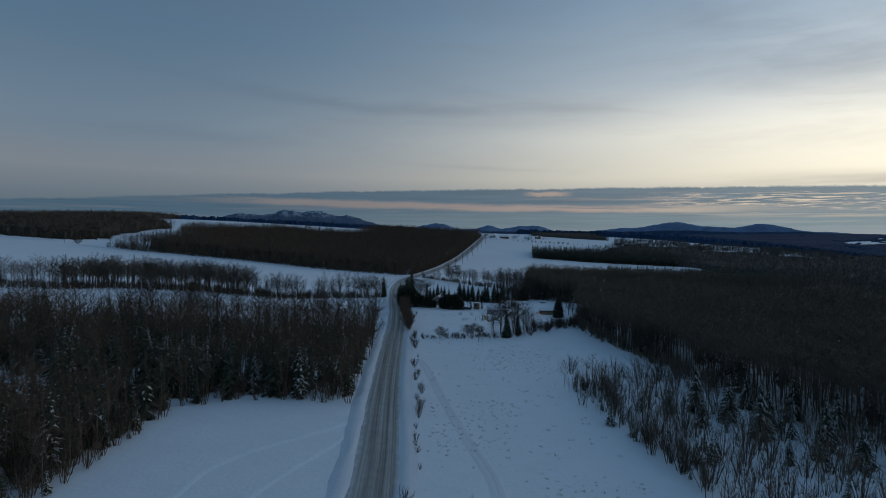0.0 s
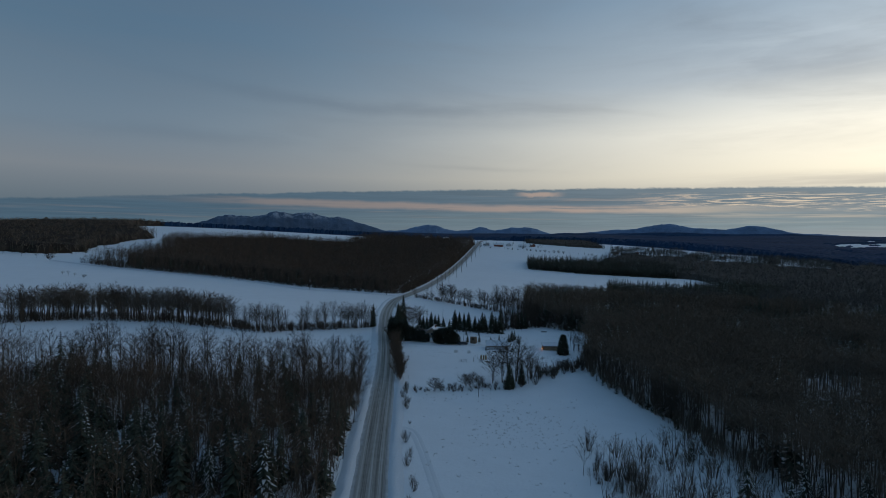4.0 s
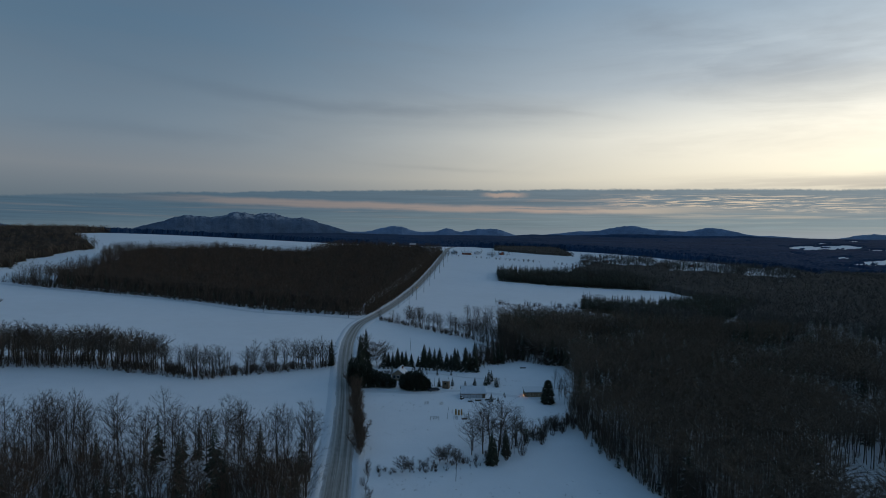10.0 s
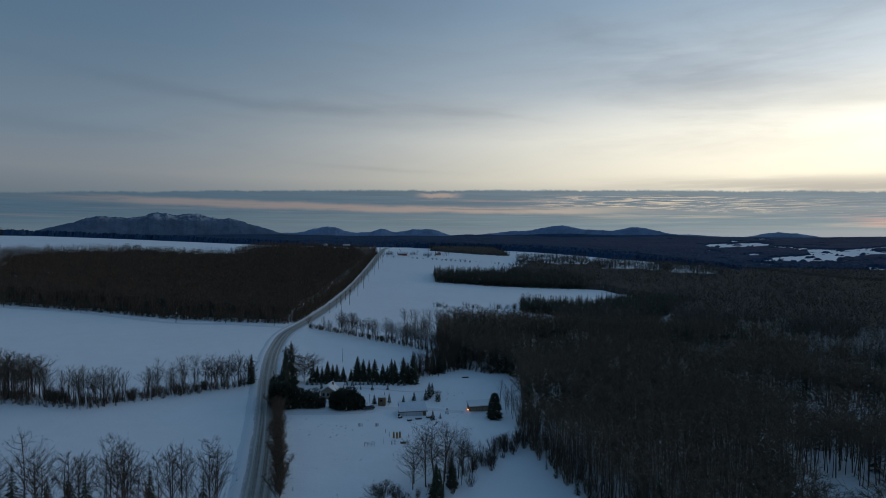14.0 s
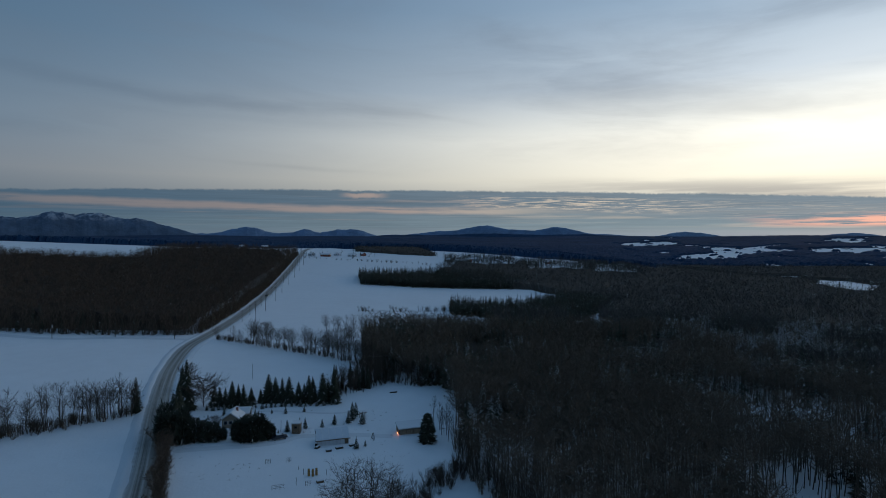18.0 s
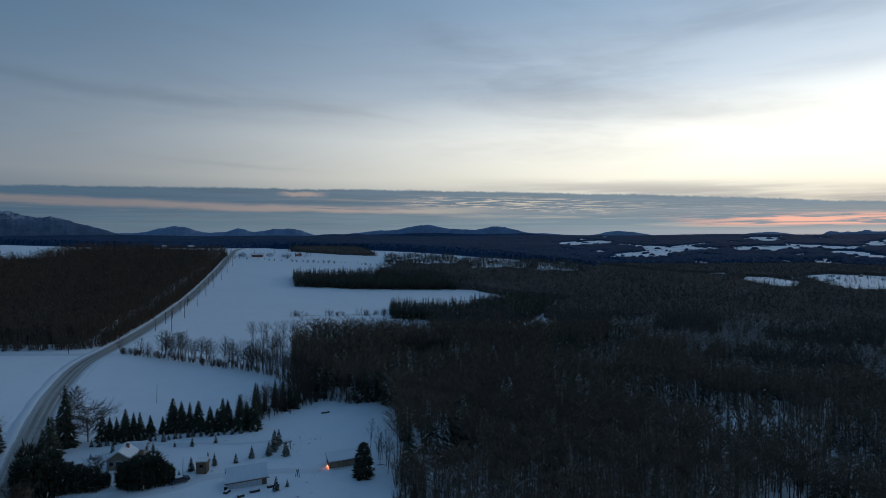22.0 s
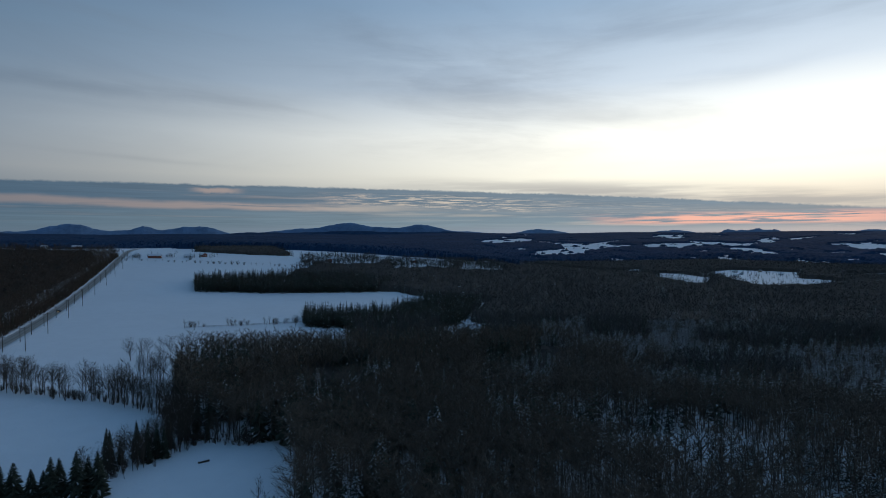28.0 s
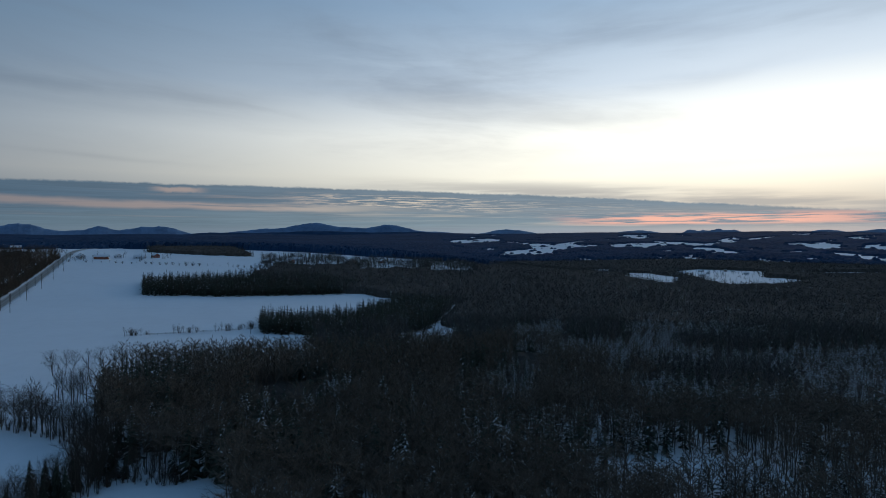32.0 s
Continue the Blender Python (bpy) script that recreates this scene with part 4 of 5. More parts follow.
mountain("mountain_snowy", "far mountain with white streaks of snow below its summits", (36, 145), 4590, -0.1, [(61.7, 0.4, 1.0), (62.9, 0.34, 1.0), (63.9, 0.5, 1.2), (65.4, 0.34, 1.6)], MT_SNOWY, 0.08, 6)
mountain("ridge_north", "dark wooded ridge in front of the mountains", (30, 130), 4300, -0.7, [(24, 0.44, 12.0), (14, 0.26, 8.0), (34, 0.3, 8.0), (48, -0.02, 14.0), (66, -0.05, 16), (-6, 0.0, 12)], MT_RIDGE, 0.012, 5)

# ---------------------------------------------------------------- single trees and shrubs
def part(name, data, mat, parent, label=""):
    """One mesh object under a thing or a part, from a bmesh or a mesh."""
    if isinstance(data, bmesh.types.BMesh):
        me = bpy.data.meshes.new(name)
        data.normal_update()
        data.to_mesh(me)
        data.free()
    else:
        me = data
    if mat is not None and not me.materials:
        me.materials.append(mat)
    ob = new(name, me)
    ob.parent = parent
    if label:
        ob["label"] = label
    return ob


def tree_meshes(shape, twig=TWIG, leaf=NEEDLE):
    t, m = shape
    out = []
    for code, name, mat in ((TRUNK, "trunk", BARK), (TWIGS, "crown", twig), (LEAF, "crown", leaf), (LOAD, "snow_load", SNOW_LOAD)):
        if (m == code).any():
            out.append((name, soup(name, t[m == code], [mat])))
    return out


def tree(name, meshes, x, y, h, label, category="tree", group="", wide=1.0, turn=None, lean=0.0):
    e = new(name)
    a = (x * 37.7 + y * 91.3) % 360 if turn is None else turn
    e.matrix_basis = pose(x, y, h1(x, y) - 0.06, lean, 0, a) @ Matrix.Diagonal((h * wide, h * wide, h, 1))
    for nm, me in meshes:
        o = new(nm, me)
        o.parent = e
        if nm == "snow_load":
            o["kind"] = "stuff"
    return tagged(e, label, category, group)


OAK = [tree_meshes(bare(201 + k, 26, 9, 0.0036, 0.5, 0.26 if k % 2 else 0.16, 5, 4), TWIG_DARK) for k in range(4)]
BUSHY = [tree_meshes(shrub(211 + k, 22, 11, 0.011, 0.42), TWIG_DARK) for k in range(4)]
ROUND = [tree_meshes(bare(221 + k, 60, 15, 0.009, 0.8, 0.1, 5, 3), TWIG_DARK) for k in range(2)]
FAR_TREE = [tree_meshes(t_, TWIG_DARK) for t_ in BARE_F[:2]] + [tree_meshes(t_) for t_ in FIR_F] + [tree_meshes(t_) for t_ in FIR_M[:1]]
COLUMN = [tree_meshes(bare(231 + k, 24, 9, 0.012, 0.2, 0.05, 3, 1, 2), TWIG_RED) for k in range(3)]
SAPLING = [tree_meshes(bare(241 + k, 16, 6, 0.007, 0.24, 0.16, 3, 2), TWIG_DARK) for k in range(3)]
SPRUCE = [tree_meshes(conifer(251 + k, 32, 14, 0.26, 0.05, 0.3, 0.03, 5)) for k in range(4)]
SNOWY = [tree_meshes(conifer(261 + k, 24, 11, 0.26, 0.6, 0.4, 0.03, 5)) for k in range(4)]
CEDARS = [tree_meshes(conifer(271 + k, 32, 34, 0.4, 0.02, 0.05, 0.02, 5, -1), TWIG, CEDAR) for k in range(3)]
PINE = [tree_meshes(conifer(281, 34, 30, 0.33, 0.1, 0.12, 0.03, 5, 0.34))]
rnd = random.Random(11)


def along(pts, step, jitter=0.6):
    p = spline(pts, step)
    return [(q[0] + rnd.gauss(0, jitter), q[1] + rnd.gauss(0, jitter)) for q in p]


# farmyard spruces behind the house
for x, y, h in ((-8, 280, 7.2), (-6.4, 280.6, 6.4), (-4.6, 279, 6.6), (-2.5, 278.6, 8.8), (-0.6, 279.4, 7.4), (1.0, 278, 7.8), (6.4, 281, 5.0), (9, 281.5, 10.0), (11.2, 280.6, 9.0), (13.4, 279.8, 8.8), (15.6, 279.4, 9.2), (18.6, 278.2, 7.6),
                (22, 277.6, 9.8), (23.4, 279, 8.8), (26.6, 276.6, 10.6), (28.6, 278.4, 8.0), (30.4, 275.6, 10.2), (20.6, 279.6, 6.4), (3.4, 279.4, 6.2)):
    tree("spruce_tree", rnd.choice(SPRUCE), x, y, h, "dark green spruce in the windbreak behind the farmhouse", "tree", "windbreak spruces", rnd.uniform(1.0, 1.3))
for k in range(26):
    x = -10 + k * 1.62 + rnd.gauss(0, 0.3)
    tree("small_spruce", rnd.choice(SNOWY), x, 275.6 - 0.07 * x + rnd.gauss(0, 0.5), rnd.uniform(1.6, 2.8), "small snow-dusted spruce in the low windbreak hedge", "tree", "hedge spruces", 1.3)
# the dark evergreens between the road and the house
for x, y, h, w in ((-20.0, 302, 9.4, 0.95), (-18.8, 288, 8.8, 1.1), (-17.8, 273, 10.2, 1.1), (-18.2, 265, 9.8, 1.2), (-16.6, 257, 11.5, 1.05), (-16.0, 279, 16.5, 0.8), (-16.4, 262, 13.5, 0.9)):
    tree("spruce_tree", rnd.choice(SPRUCE), x, y, h, "tall dark spruce beside the country road", "tree", "roadside evergreens", w)
for x, y, h, w in ((-18.6, 250, 8.4, 0.8), (-16.2, 248.6, 8.8, 0.8), (-13.6, 249, 7.6, 0.9), (-11.2, 249.6, 6.4, 0.9), (-8.6, 249, 5.8, 0.9), (-6.0, 248.4, 5.2, 0.95), (-14.5, 252.5, 8.6, 0.8), (-19, 255, 9.4, 0.7), (-3.8, 249, 3.4, 0.9)):
    tree("cedar_tree", rnd.choice(CEDARS), x, y, h, "dense dark cedar in the hedge by the road", "tree", "roadside evergreens", w)
for x, y, h, w in ((0.0, 247.6, 5.6, 0.9), (1.6, 246.6, 6.2, 1.0), (3.6, 246, 6.4, 1.0), (5.6, 246.2, 6.6, 0.9), (7.4, 246.4, 5.2, 0.95), (8.8, 247.2, 4.0, 0.9), (2.4, 248.4, 6.4, 1.0), (5.4, 248.6, 6.8, 1.0)):
    tree("cedar_tree", rnd.choice(CEDARS), x, y, h, "dense dark cedar in the rounded hedge before the house", "tree", "house hedge cedars", w)
tree("maple_tree", ROUND[0], -11.4, 280.5, 10.2, "old wide-crowned leafless maple beside the yard", "tree", wide=1.2)
tree("maple_tree", ROUND[1], -18.4, 306, 8.6, "leafless yard tree behind the tall spruce", "tree", wide=0.7)
tree("ornamental_tree", ROUND[1], -6.4, 256, 4.6, "small leafless ornamental tree by the house", "tree", wide=0.9)
tree("pine_tree", PINE[0], 50.4, 233, 8.4, "round dense pine beside the open shed", "tree", wide=0.95)
for x, y, h in ((13.4, 251.4, 3.6), (18.6, 252.6, 3.4), (17.2, 255.4, 2.8), (23.5, 252.4, 2.6), (27.4, 254, 3.4), (31.6, 254, 4.2), (33.2, 256.6, 4.4), (35.6, 252.4, 4.0), (33.8, 259.6, 5.0), (35.2, 261.5, 4.4), (30.4, 233.5, 3.4), (33, 234.6, 1.8),
                (-4.6, 270, 3.0), (-9, 267, 1.6), (4.6, 268, 2.2), (9.6, 268.8, 1.6), (13.8, 267.6, 2.6), (19.6, 268, 2.4), (10.8, 249.8, 1.4)):
    tree("small_spruce", rnd.choice(SNOWY), x, y, h, "young spruce with snow on its boughs in the farmyard", "tree", "yard spruces", rnd.uniform(1.0, 1.3))
# narrow shrub row along the road
for k in range(34):
    t = k / 33
    tree("columnar_shrub", rnd.choice(COLUMN), -11.4 - 6.2 * t + rnd.gauss(0, 0.25), 187 + 58 * t + rnd.gauss(0, 0.3), rnd.uniform(4.4, 6.4), "tall narrow leafless shrub in the roadside row", "shrub", "roadside shrub row", 1.7)
for k, (x, y) in enumerate(along([(-3.6, 58), (-4.2, 90), (-5.4, 120), (-7.4, 150), (-9.6, 182)], 2.6, 0.45)):
    if rnd.random() < 0.72:
        tree("roadside_shrub", rnd.choice(BUSHY), x, y, rnd.choice((1.2, 1.5, 1.9, 2.6, 3.0)), "small brown leafless shrub on the road verge", "shrub", "verge shrubs", 1.0)
# the fence-line bushes in the field
for x, y, h, w in ((-0.6, 177.4, 4.0, 0.62), (8.6, 183, 4.0, 0.6), (10.8, 183.6, 4.4, 0.6), (13, 183, 3.6, 0.55)):
    tree("field_bush", rnd.choice(ROUND), x, y, h, "round leafless bush on the old fence line", "shrub", "fence line bushes", w * 1.6)
for k in range(95):
    x = -8 + 32 * rnd.random()
    tree("weed_clump", rnd.choice(BUSHY), x, 179 + 0.28 * x + rnd.gauss(0, 1.8), rnd.choice((0.5, 0.7, 0.9, 1.2, 1.6, 2.0)), "thin brown weeds standing out of the snow", "shrub", "fence line weeds", 1.1)
for x, y, h, m in ((21.9, 182.6, 9.0, SPRUCE), (22.9, 184.2, 6.5, SPRUCE), (26.6, 188.4, 8.2, SPRUCE), (34.4, 197, 4.4, SNOWY), (40, 203, 3.6, SNOWY)):
    tree("spruce_tree", rnd.choice(m), x, y, h, "dark spruce in the clump at the field corner", "tree", "field corner clump", 0.85)
for x, y, h in ((20.6, 189, 11.5), (23.4, 193, 13.4), (25.4, 191, 12.6), (26.6, 195, 12.4), (30.5, 194, 11), (18.2, 191, 9.5), (29, 192, 9.0), (24.4, 187, 9.4), (31.5, 197, 7.5), (17.5, 188, 9.0), (22, 197, 11.0)):
    tree("ash_tree", rnd.choice(OAK), x, y, h, "leafless spreading tree in the clump at the field corner", "tree", "field corner clump", 1.2)
for k in range(72):
    t = rnd.random() ** 0.8
    tree("sapling", rnd.choice(SAPLING + BUSHY + BUSHY), 25 + 29 * t + rnd.gauss(0, 1.5), 189 + 25 * t + rnd.gauss(0, 3), rnd.uniform(1.8, 5.5), "thin leafless sapling along the field edge", "tree", "field edge saplings")
for k in range(24):
    tree("birch_tree", rnd.choice(SAPLING), rnd.uniform(55, 62), rnd.uniform(206, 250), rnd.uniform(6, 10), "slender leafless birch at the forest edge", "tree", "yard edge birches", 0.8)

# hedgerow between the western fields
xyh = scatter([(-262, 234), (-182, 243), (-155, 257), (-121, 261), (-96, 256), (-75, 251), (-51, 263), (-33, 273), (-33, 279), (-51, 272), (-75, 261), (-94, 266), (-121, 276), (-155, 275), (-184, 262), (-262, 250)], 1.9, RNG)
stand("hedgerow_brush", "low brown brush at the foot of the western hedgerow", xyh, 0.02, RNG, (1.2, 4.2), (2, 4), SHRUB_N, FIR_N, TWIG_RED)
HEDGE_W = [(-178, 250), (-155, 264), (-121, 267), (-96, 262), (-75, 257), (-51, 268), (-40, 273), (-31, 277)]
for x, y in along(HEDGE_W, 0.5, 0.9):
    dense = x < -92
    if rnd.random() < (0.75 if dense else 0.97):
        big = rnd.random() < (0.6 if dense else 0.46)
        tree("hedgerow_tree" if big else "hedgerow_shrub", rnd.choice(OAK + SAPLING if big else BUSHY), x, y + rnd.gauss(0, 2.2 if dense else 0.8), (rnd.uniform(12, 16) if dense else rnd.uniform(8.5, 13)) if big else rnd.uniform(2.5, 6.0),
             "leafless tree in the hedgerow between snowy fields" if big else "low leafless shrub in the field hedgerow", "tree" if big else "shrub", "western hedgerow", rnd.uniform(0.75, 1.1))
tree("spruce_tree", SPRUCE[1], -30.4, 278.6, 11.5, "single dark spruce at the end of the hedgerow", "tree", wide=0.8)
# hedgerow and trees along the bend
HEDGE_E = [(-14, 398), (-4, 388), (9, 377), (24, 361), (38, 346), (48, 328), (54, 312), (52, 302), (44, 294)]
for x, y in along(HEDGE_E, 0.5, 1.2):
    low = x < 2 and y > 370
    big = rnd.random() < (0.16 if low else 0.42)
    tree("hedgerow_tree" if big else "hedgerow_shrub", rnd.choice(OAK + OAK + SAPLING if big else BUSHY), x, y + abs(rnd.gauss(0, 1.5 + 0.12 * max(0, x + 10))) - 1.5, rnd.uniform(5, 8) if big and low else rnd.uniform(8, 13.5) if big else rnd.uniform(1.5, 4.5),
         "leafless tree in the hedgerow below the road bend" if big else "low leafless shrub in the hedgerow below the bend", "tree" if big else "shrub", "eastern hedgerow", 0.85)
for x, y in along([(44, 417), (50, 416), (61, 416), (70, 419)], 3.2, 0.8):
    tree("field_tree", rnd.choice(OAK), x, y, rnd.uniform(7, 11), "leafless tree in the row across the open field", "tree", "field row trees", 0.9)
for x, y in along([(46, 378), (50, 374), (54, 370)], 1.0, 2.0):
    tree("field_tree", rnd.choice(OAK + SAPLING), x, y, rnd.uniform(8, 13), "leafless tree in the wooded corner of the field", "tree", "field row trees", 0.8)
for x, y in along([(34, 288), (44, 295), (54, 303)], 0.6, 2.2):
    s_ = rnd.random() < 0.3
    tree("spruce_tree" if s_ else "corner_tree", rnd.choice(SPRUCE if s_ else OAK), x, y, rnd.uniform(6, 10), "dark spruce in the yard corner copse" if s_ else "leafless tree in the yard corner copse", "tree", "corner copse", 0.8)
for x, y in along([(27, 283), (36, 287), (44, 292), (52, 298), (60, 296), (66, 288)], 0.45, 1.8):
    b_ = rnd.random() < 0.42
    tree("corner_tree" if b_ else "corner_shrub", rnd.choice(OAK + SAPLING if b_ else BUSHY), x, y, rnd.uniform(4.5, 10.5) if b_ else rnd.uniform(1.5, 4.5), "leafless tree in the brushy corner of the yard" if b_ else "low leafless brush in the corner of the yard", "tree" if b_ else "shrub", "corner copse", 0.85)
for a, b in (((78, 495), (90, 494)), ((102, 492), (114, 490)), ((124, 489), (133, 488)), ((138, 490), (146, 490))):
    for x, y in along([a, b], 1.6, 0.5):
        tree("fence_shrub", rnd.choice(BUSHY + SAPLING), x, y, rnd.uniform(2.5, 6.0), "low leafless shrub on the mid-field fence line", "shrub", "mid-field shrubs")
for x, y, h in ((-300, 442, 6), (-318, 452, 7), (-334, 458, 5), (-262, 437, 4), (-345, 470, 6), (-352, 462, 7), (-240, 380, 3), (-246, 383, 3.5), (-232, 377, 2.6), (-252, 386, 3)):
    tree("field_tree", rnd.choice(OAK + ROUND), x, y, h, "lone leafless tree on the upper western field", "tree", "upper field trees")
tree("field_tree", OAK[2], 140, 474, 8.0, "lone leafless tree beside the spruce block", "tree")
for x, y in along([(60, 816), (107, 804), (163, 787), (225, 768), (262, 757)], 6.2, 0.8):
    tree("orchard_tree", rnd.choice(FAR_TREE[:2] + BUSHY), x, y, rnd.uniform(2.5, 5.5), "small dark tree in the row by the far farm", "tree", "farm tree row", 1.2)
# edge of the eastern wood
for x, y, h in ((52, 109, 10.5), (56, 104, 9.6), (57, 95, 11.0), (62, 101, 8.5), (65, 90, 9.5), (49, 100, 7.0), (67, 84, 8.0), (61, 86, 6.5), (72, 97, 9.5), (46, 108, 6.0), (55, 84, 4.6), (70, 106, 10.5), (64, 112, 9.0)):
    tree("snowy_spruce", rnd.choice(SNOWY), x, y, h, "spruce with snow lying on its drooping boughs", "tree", "forest edge spruces", 0.95)
for k in range(70):
    t = rnd.random()
    x, y = (31 + 6 * t + abs(rnd.gauss(0, 4)), 134 - 62 * t + rnd.gauss(0, 2))
    tree("edge_sapling", rnd.choice(SAPLING + BUSHY), x, y, rnd.uniform(1.8, 5.6), "thin leafless sapling at the eastern forest edge", "tree", "forest edge saplings")
for k in range(46):
    t = rnd.random()
    x, y = (60 - 6 * t + abs(rnd.gauss(0, 2)), 146 + 62 * t + rnd.gauss(0, 2))
    tree("edge_tree", rnd.choice(OAK + SAPLING), x, y, rnd.uniform(8, 12.5), "tall leafless tree at the eastern forest edge", "tree", "forest edge trees", 0.8)
# edge of the western wood
for x, y, h in ((-64, 88, 8.5), (-56, 104, 6.5), (-58, 112, 9.5), (-50, 114, 8), (-40, 114, 9.0), (-36, 115, 7.5), (-60, 75, 6.0), (-70, 98, 8.5), (-76, 92, 5.5), (-30, 116, 9.2), (-46, 118, 10.5), (-90, 104, 4.0), (-66, 106, 7.0)):
    tree("snowy_spruce", rnd.choice(SNOWY[:1] + SPRUCE), x, y, h, "spruce at the field edge of the western wood", "tree", "western edge spruces", 0.9)
for k in range(52):
    t = rnd.random()
    x, y = ((-53.5 - abs(rnd.gauss(0, 2)), 62 + 40 * t) if k % 2 else (-50 + 28 * t, 112.5 + abs(rnd.gauss(0, 1.5))))
    tree("edge_sapling", rnd.choice(SAPLING + BUSHY), x, y, rnd.uniform(2.0, 6.5), "reddish leafless sapling at the edge of the western wood", "tree", "western edge saplings")
for x, y, h in ((-21.5, 166, 13), (-20.8, 158, 11), (-22, 173, 14), (-22.8, 180, 14), (-20.4, 150, 10), (-21, 162, 12), (-24, 184, 13)):
    tree("edge_tree", rnd.choice(OAK), x, y, h, "tall leafless tree beside the road", "tree", "north edge trees", 0.85)
for k in range(36):
    tree("edge_tree", rnd.choice(OAK), -25 - 84 * rnd.random(), 185 + rnd.gauss(0, 3.5), rnd.uniform(12, 16), "leafless tree with fanned crown at the wood's north edge", "tree", "north edge trees", 0.72)

# grass and weeds in the snow of the eastern field
rng3 = np.random.default_rng(21)
fx = scatter([(-2, 60), (30, 70), (28, 130), (50, 170), (22, 178), (-4, 174)], 1.5, rng3)
fx = fx[rng3.uniform(size=len(fx)) < 0.16 + 0.6 * (patchy(fx, 9, 0.3) > 0.6)]
yx = scatter([(-13, 200), (40, 212), (58, 240), (66, 275), (40, 272), (8, 272), (-10, 268), (-14, 246)], 2.0, rng3)
fx = np.concatenate([fx, yx[rng3.uniform(size=len(yx)) < 0.05 + 0.5 * (patchy(yx, 6, 2.3) > 0.72)]])
TUFT = []
for k in range(4):
    s = Shape(300 + k)
    for j in range(9):
        a = s.rng.uniform(0, 6.3)
        b0 = np.array([s.rng.normal(0, 0.25), s.rng.normal(0, 0.25), 0])
        s.sliver(b0, b0 + (math.cos(a) * 0.35, math.sin(a) * 0.35, s.rng.uniform(0.4, 1.0)), 0.09, TWIGS)
    TUFT.append(s.done())
t, m = plant(TUFT, fx, rng3.uniform(0.18, 0.6, len(fx)), rng3)
tagged(new("grass_tufts", soup("grass_tufts", t, [GRASS])), "dry grass tufts poking through the snow", "grass", kind="stuff")

# sledge and ski tracks
TRACK = snow_material("pressed_snow", (0.96, 0.965, 0.97))
GROOVE = snow_material("grooved_snow", (0.8, 0.81, 0.82))
for nm, pts, w in (("snow_track_west", [(-37, 60), (-35, 69), (-34, 77), (-30, 84), (-22, 92), (-15, 100)], 0.5), ("snow_track_west_short", [(-27, 62), (-25, 70), (-22, 78), (-18, 87), (-16, 94)], 0.45),
                   ("snow_track_east", [(-11, 147), (-6.5, 145), (-4, 135), (-2, 124), (0, 112), (2.4, 99), (5, 86), (7, 76), (7.4, 66)], 0.35),
                   ("snow_track_east_inner", [(-10, 149), (-5.5, 146), (-3, 136), (-1, 124), (1, 112), (3.4, 99), (6, 86), (8, 76), (8.4, 66)], 0.3)):
    tagged(ribbon(nm, spline(pts, 1.5), [-w - 0.25, -w, 0, w, w + 0.25], [-0.02, 0.035, 0.01, 0.035, -0.02], GROOVE if "east" in nm else TRACK, 0.03, 9), "shallow sledge track pressed into the snow", "snow track", kind="structure")

# ---------------------------------------------------------------- buildings and small things
WALL_TAN = plain("tan_siding", (0.3, 0.25, 0.19), 0.15, 2.0, 0.7)
WALL_GREY = plain("grey_metal_siding", (0.55, 0.58, 0.62), 0.12, 1.5, 0.5)
WALL_WHITE = plain("white_siding", (0.7, 0.7, 0.69), 0.1, 2.0, 0.6)
WALL_RED = plain("faded_red_boards", (0.25, 0.09, 0.06), 0.2, 2.0, 0.8)
ROOF_ICE = plain("frosted_roof_metal", (0.56, 0.61, 0.66), 0.12, 1.2, 0.5)
WOOD_OLD = plain("weathered_boards", (0.19, 0.14, 0.1), 0.3, 6.0, 0.85, relief=0.01)
WOOD_TAN = plain("tan_boards", (0.34, 0.26, 0.18), 0.25, 6.0, 0.85, relief=0.01)
WOOD_POLE = plain("pole_wood", (0.1, 0.085, 0.07), 0.3, 6.0, 0.9)
DARK = plain("opening_shade", (0.02, 0.02, 0.022), 0.3, 2.0, 0.9)
YELLOW = plain("weathered_yellow", (0.34, 0.19, 0.05), 0.25, 3.0, 0.7)
METAL = plain("galvanised_metal", (0.3, 0.31, 0.32), 0.2, 4.0, 0.45, 0.8)
CAR_PAINT = plain("dark_car_paint", (0.03, 0.035, 0.045), 0.1, 2.0, 0.3)
RUBBER = plain("tyre_rubber", (0.02, 0.02, 0.02), 0.2, 4.0, 0.9)
BRICK = plain("chimney_brick", (0.26, 0.13, 0.1), 0.25, 6.0, 0.85)
glass, gn, gb = material("window_glass", 0.08)
gb.inputs["Base Color"].default_value = (0.03, 0.035, 0.045, 1)


def glow(name, col, strength):
    m, n, b = material(name, 0.5)
    b.inputs["Base Color"].default_value = (*col, 1)
    b.inputs["Emission Color"].default_value = (*col, 1)
    b.inputs["Emission Strength"].default_value = strength
    return m


HEADLIGHT = glow("headlight_glow", (1.0, 0.6, 0.25), 7.0)
LAMP = glow("orange_lamp_glow", (1.0, 0.26, 0.07), 26.0)
WINDOW_LIT = glow("lit_window", (1.0, 0.75, 0.45), 6.0)


def box(x0, y0, z0, x1, y1, z1, bevel=0.0):
    bm = bmesh.new()
    bmesh.ops.create_cube(bm, size=1.0, matrix=Matrix.Translation(((x0 + x1) / 2, (y0 + y1) / 2, (z0 + z1) / 2)) @ Matrix.Diagonal((x1 - x0, y1 - y0, z1 - z0, 1)))
    if bevel:
        bmesh.ops.bevel(bm, geom=bm.edges[:], offset=bevel, segments=2, affect="EDGES")
    return bm


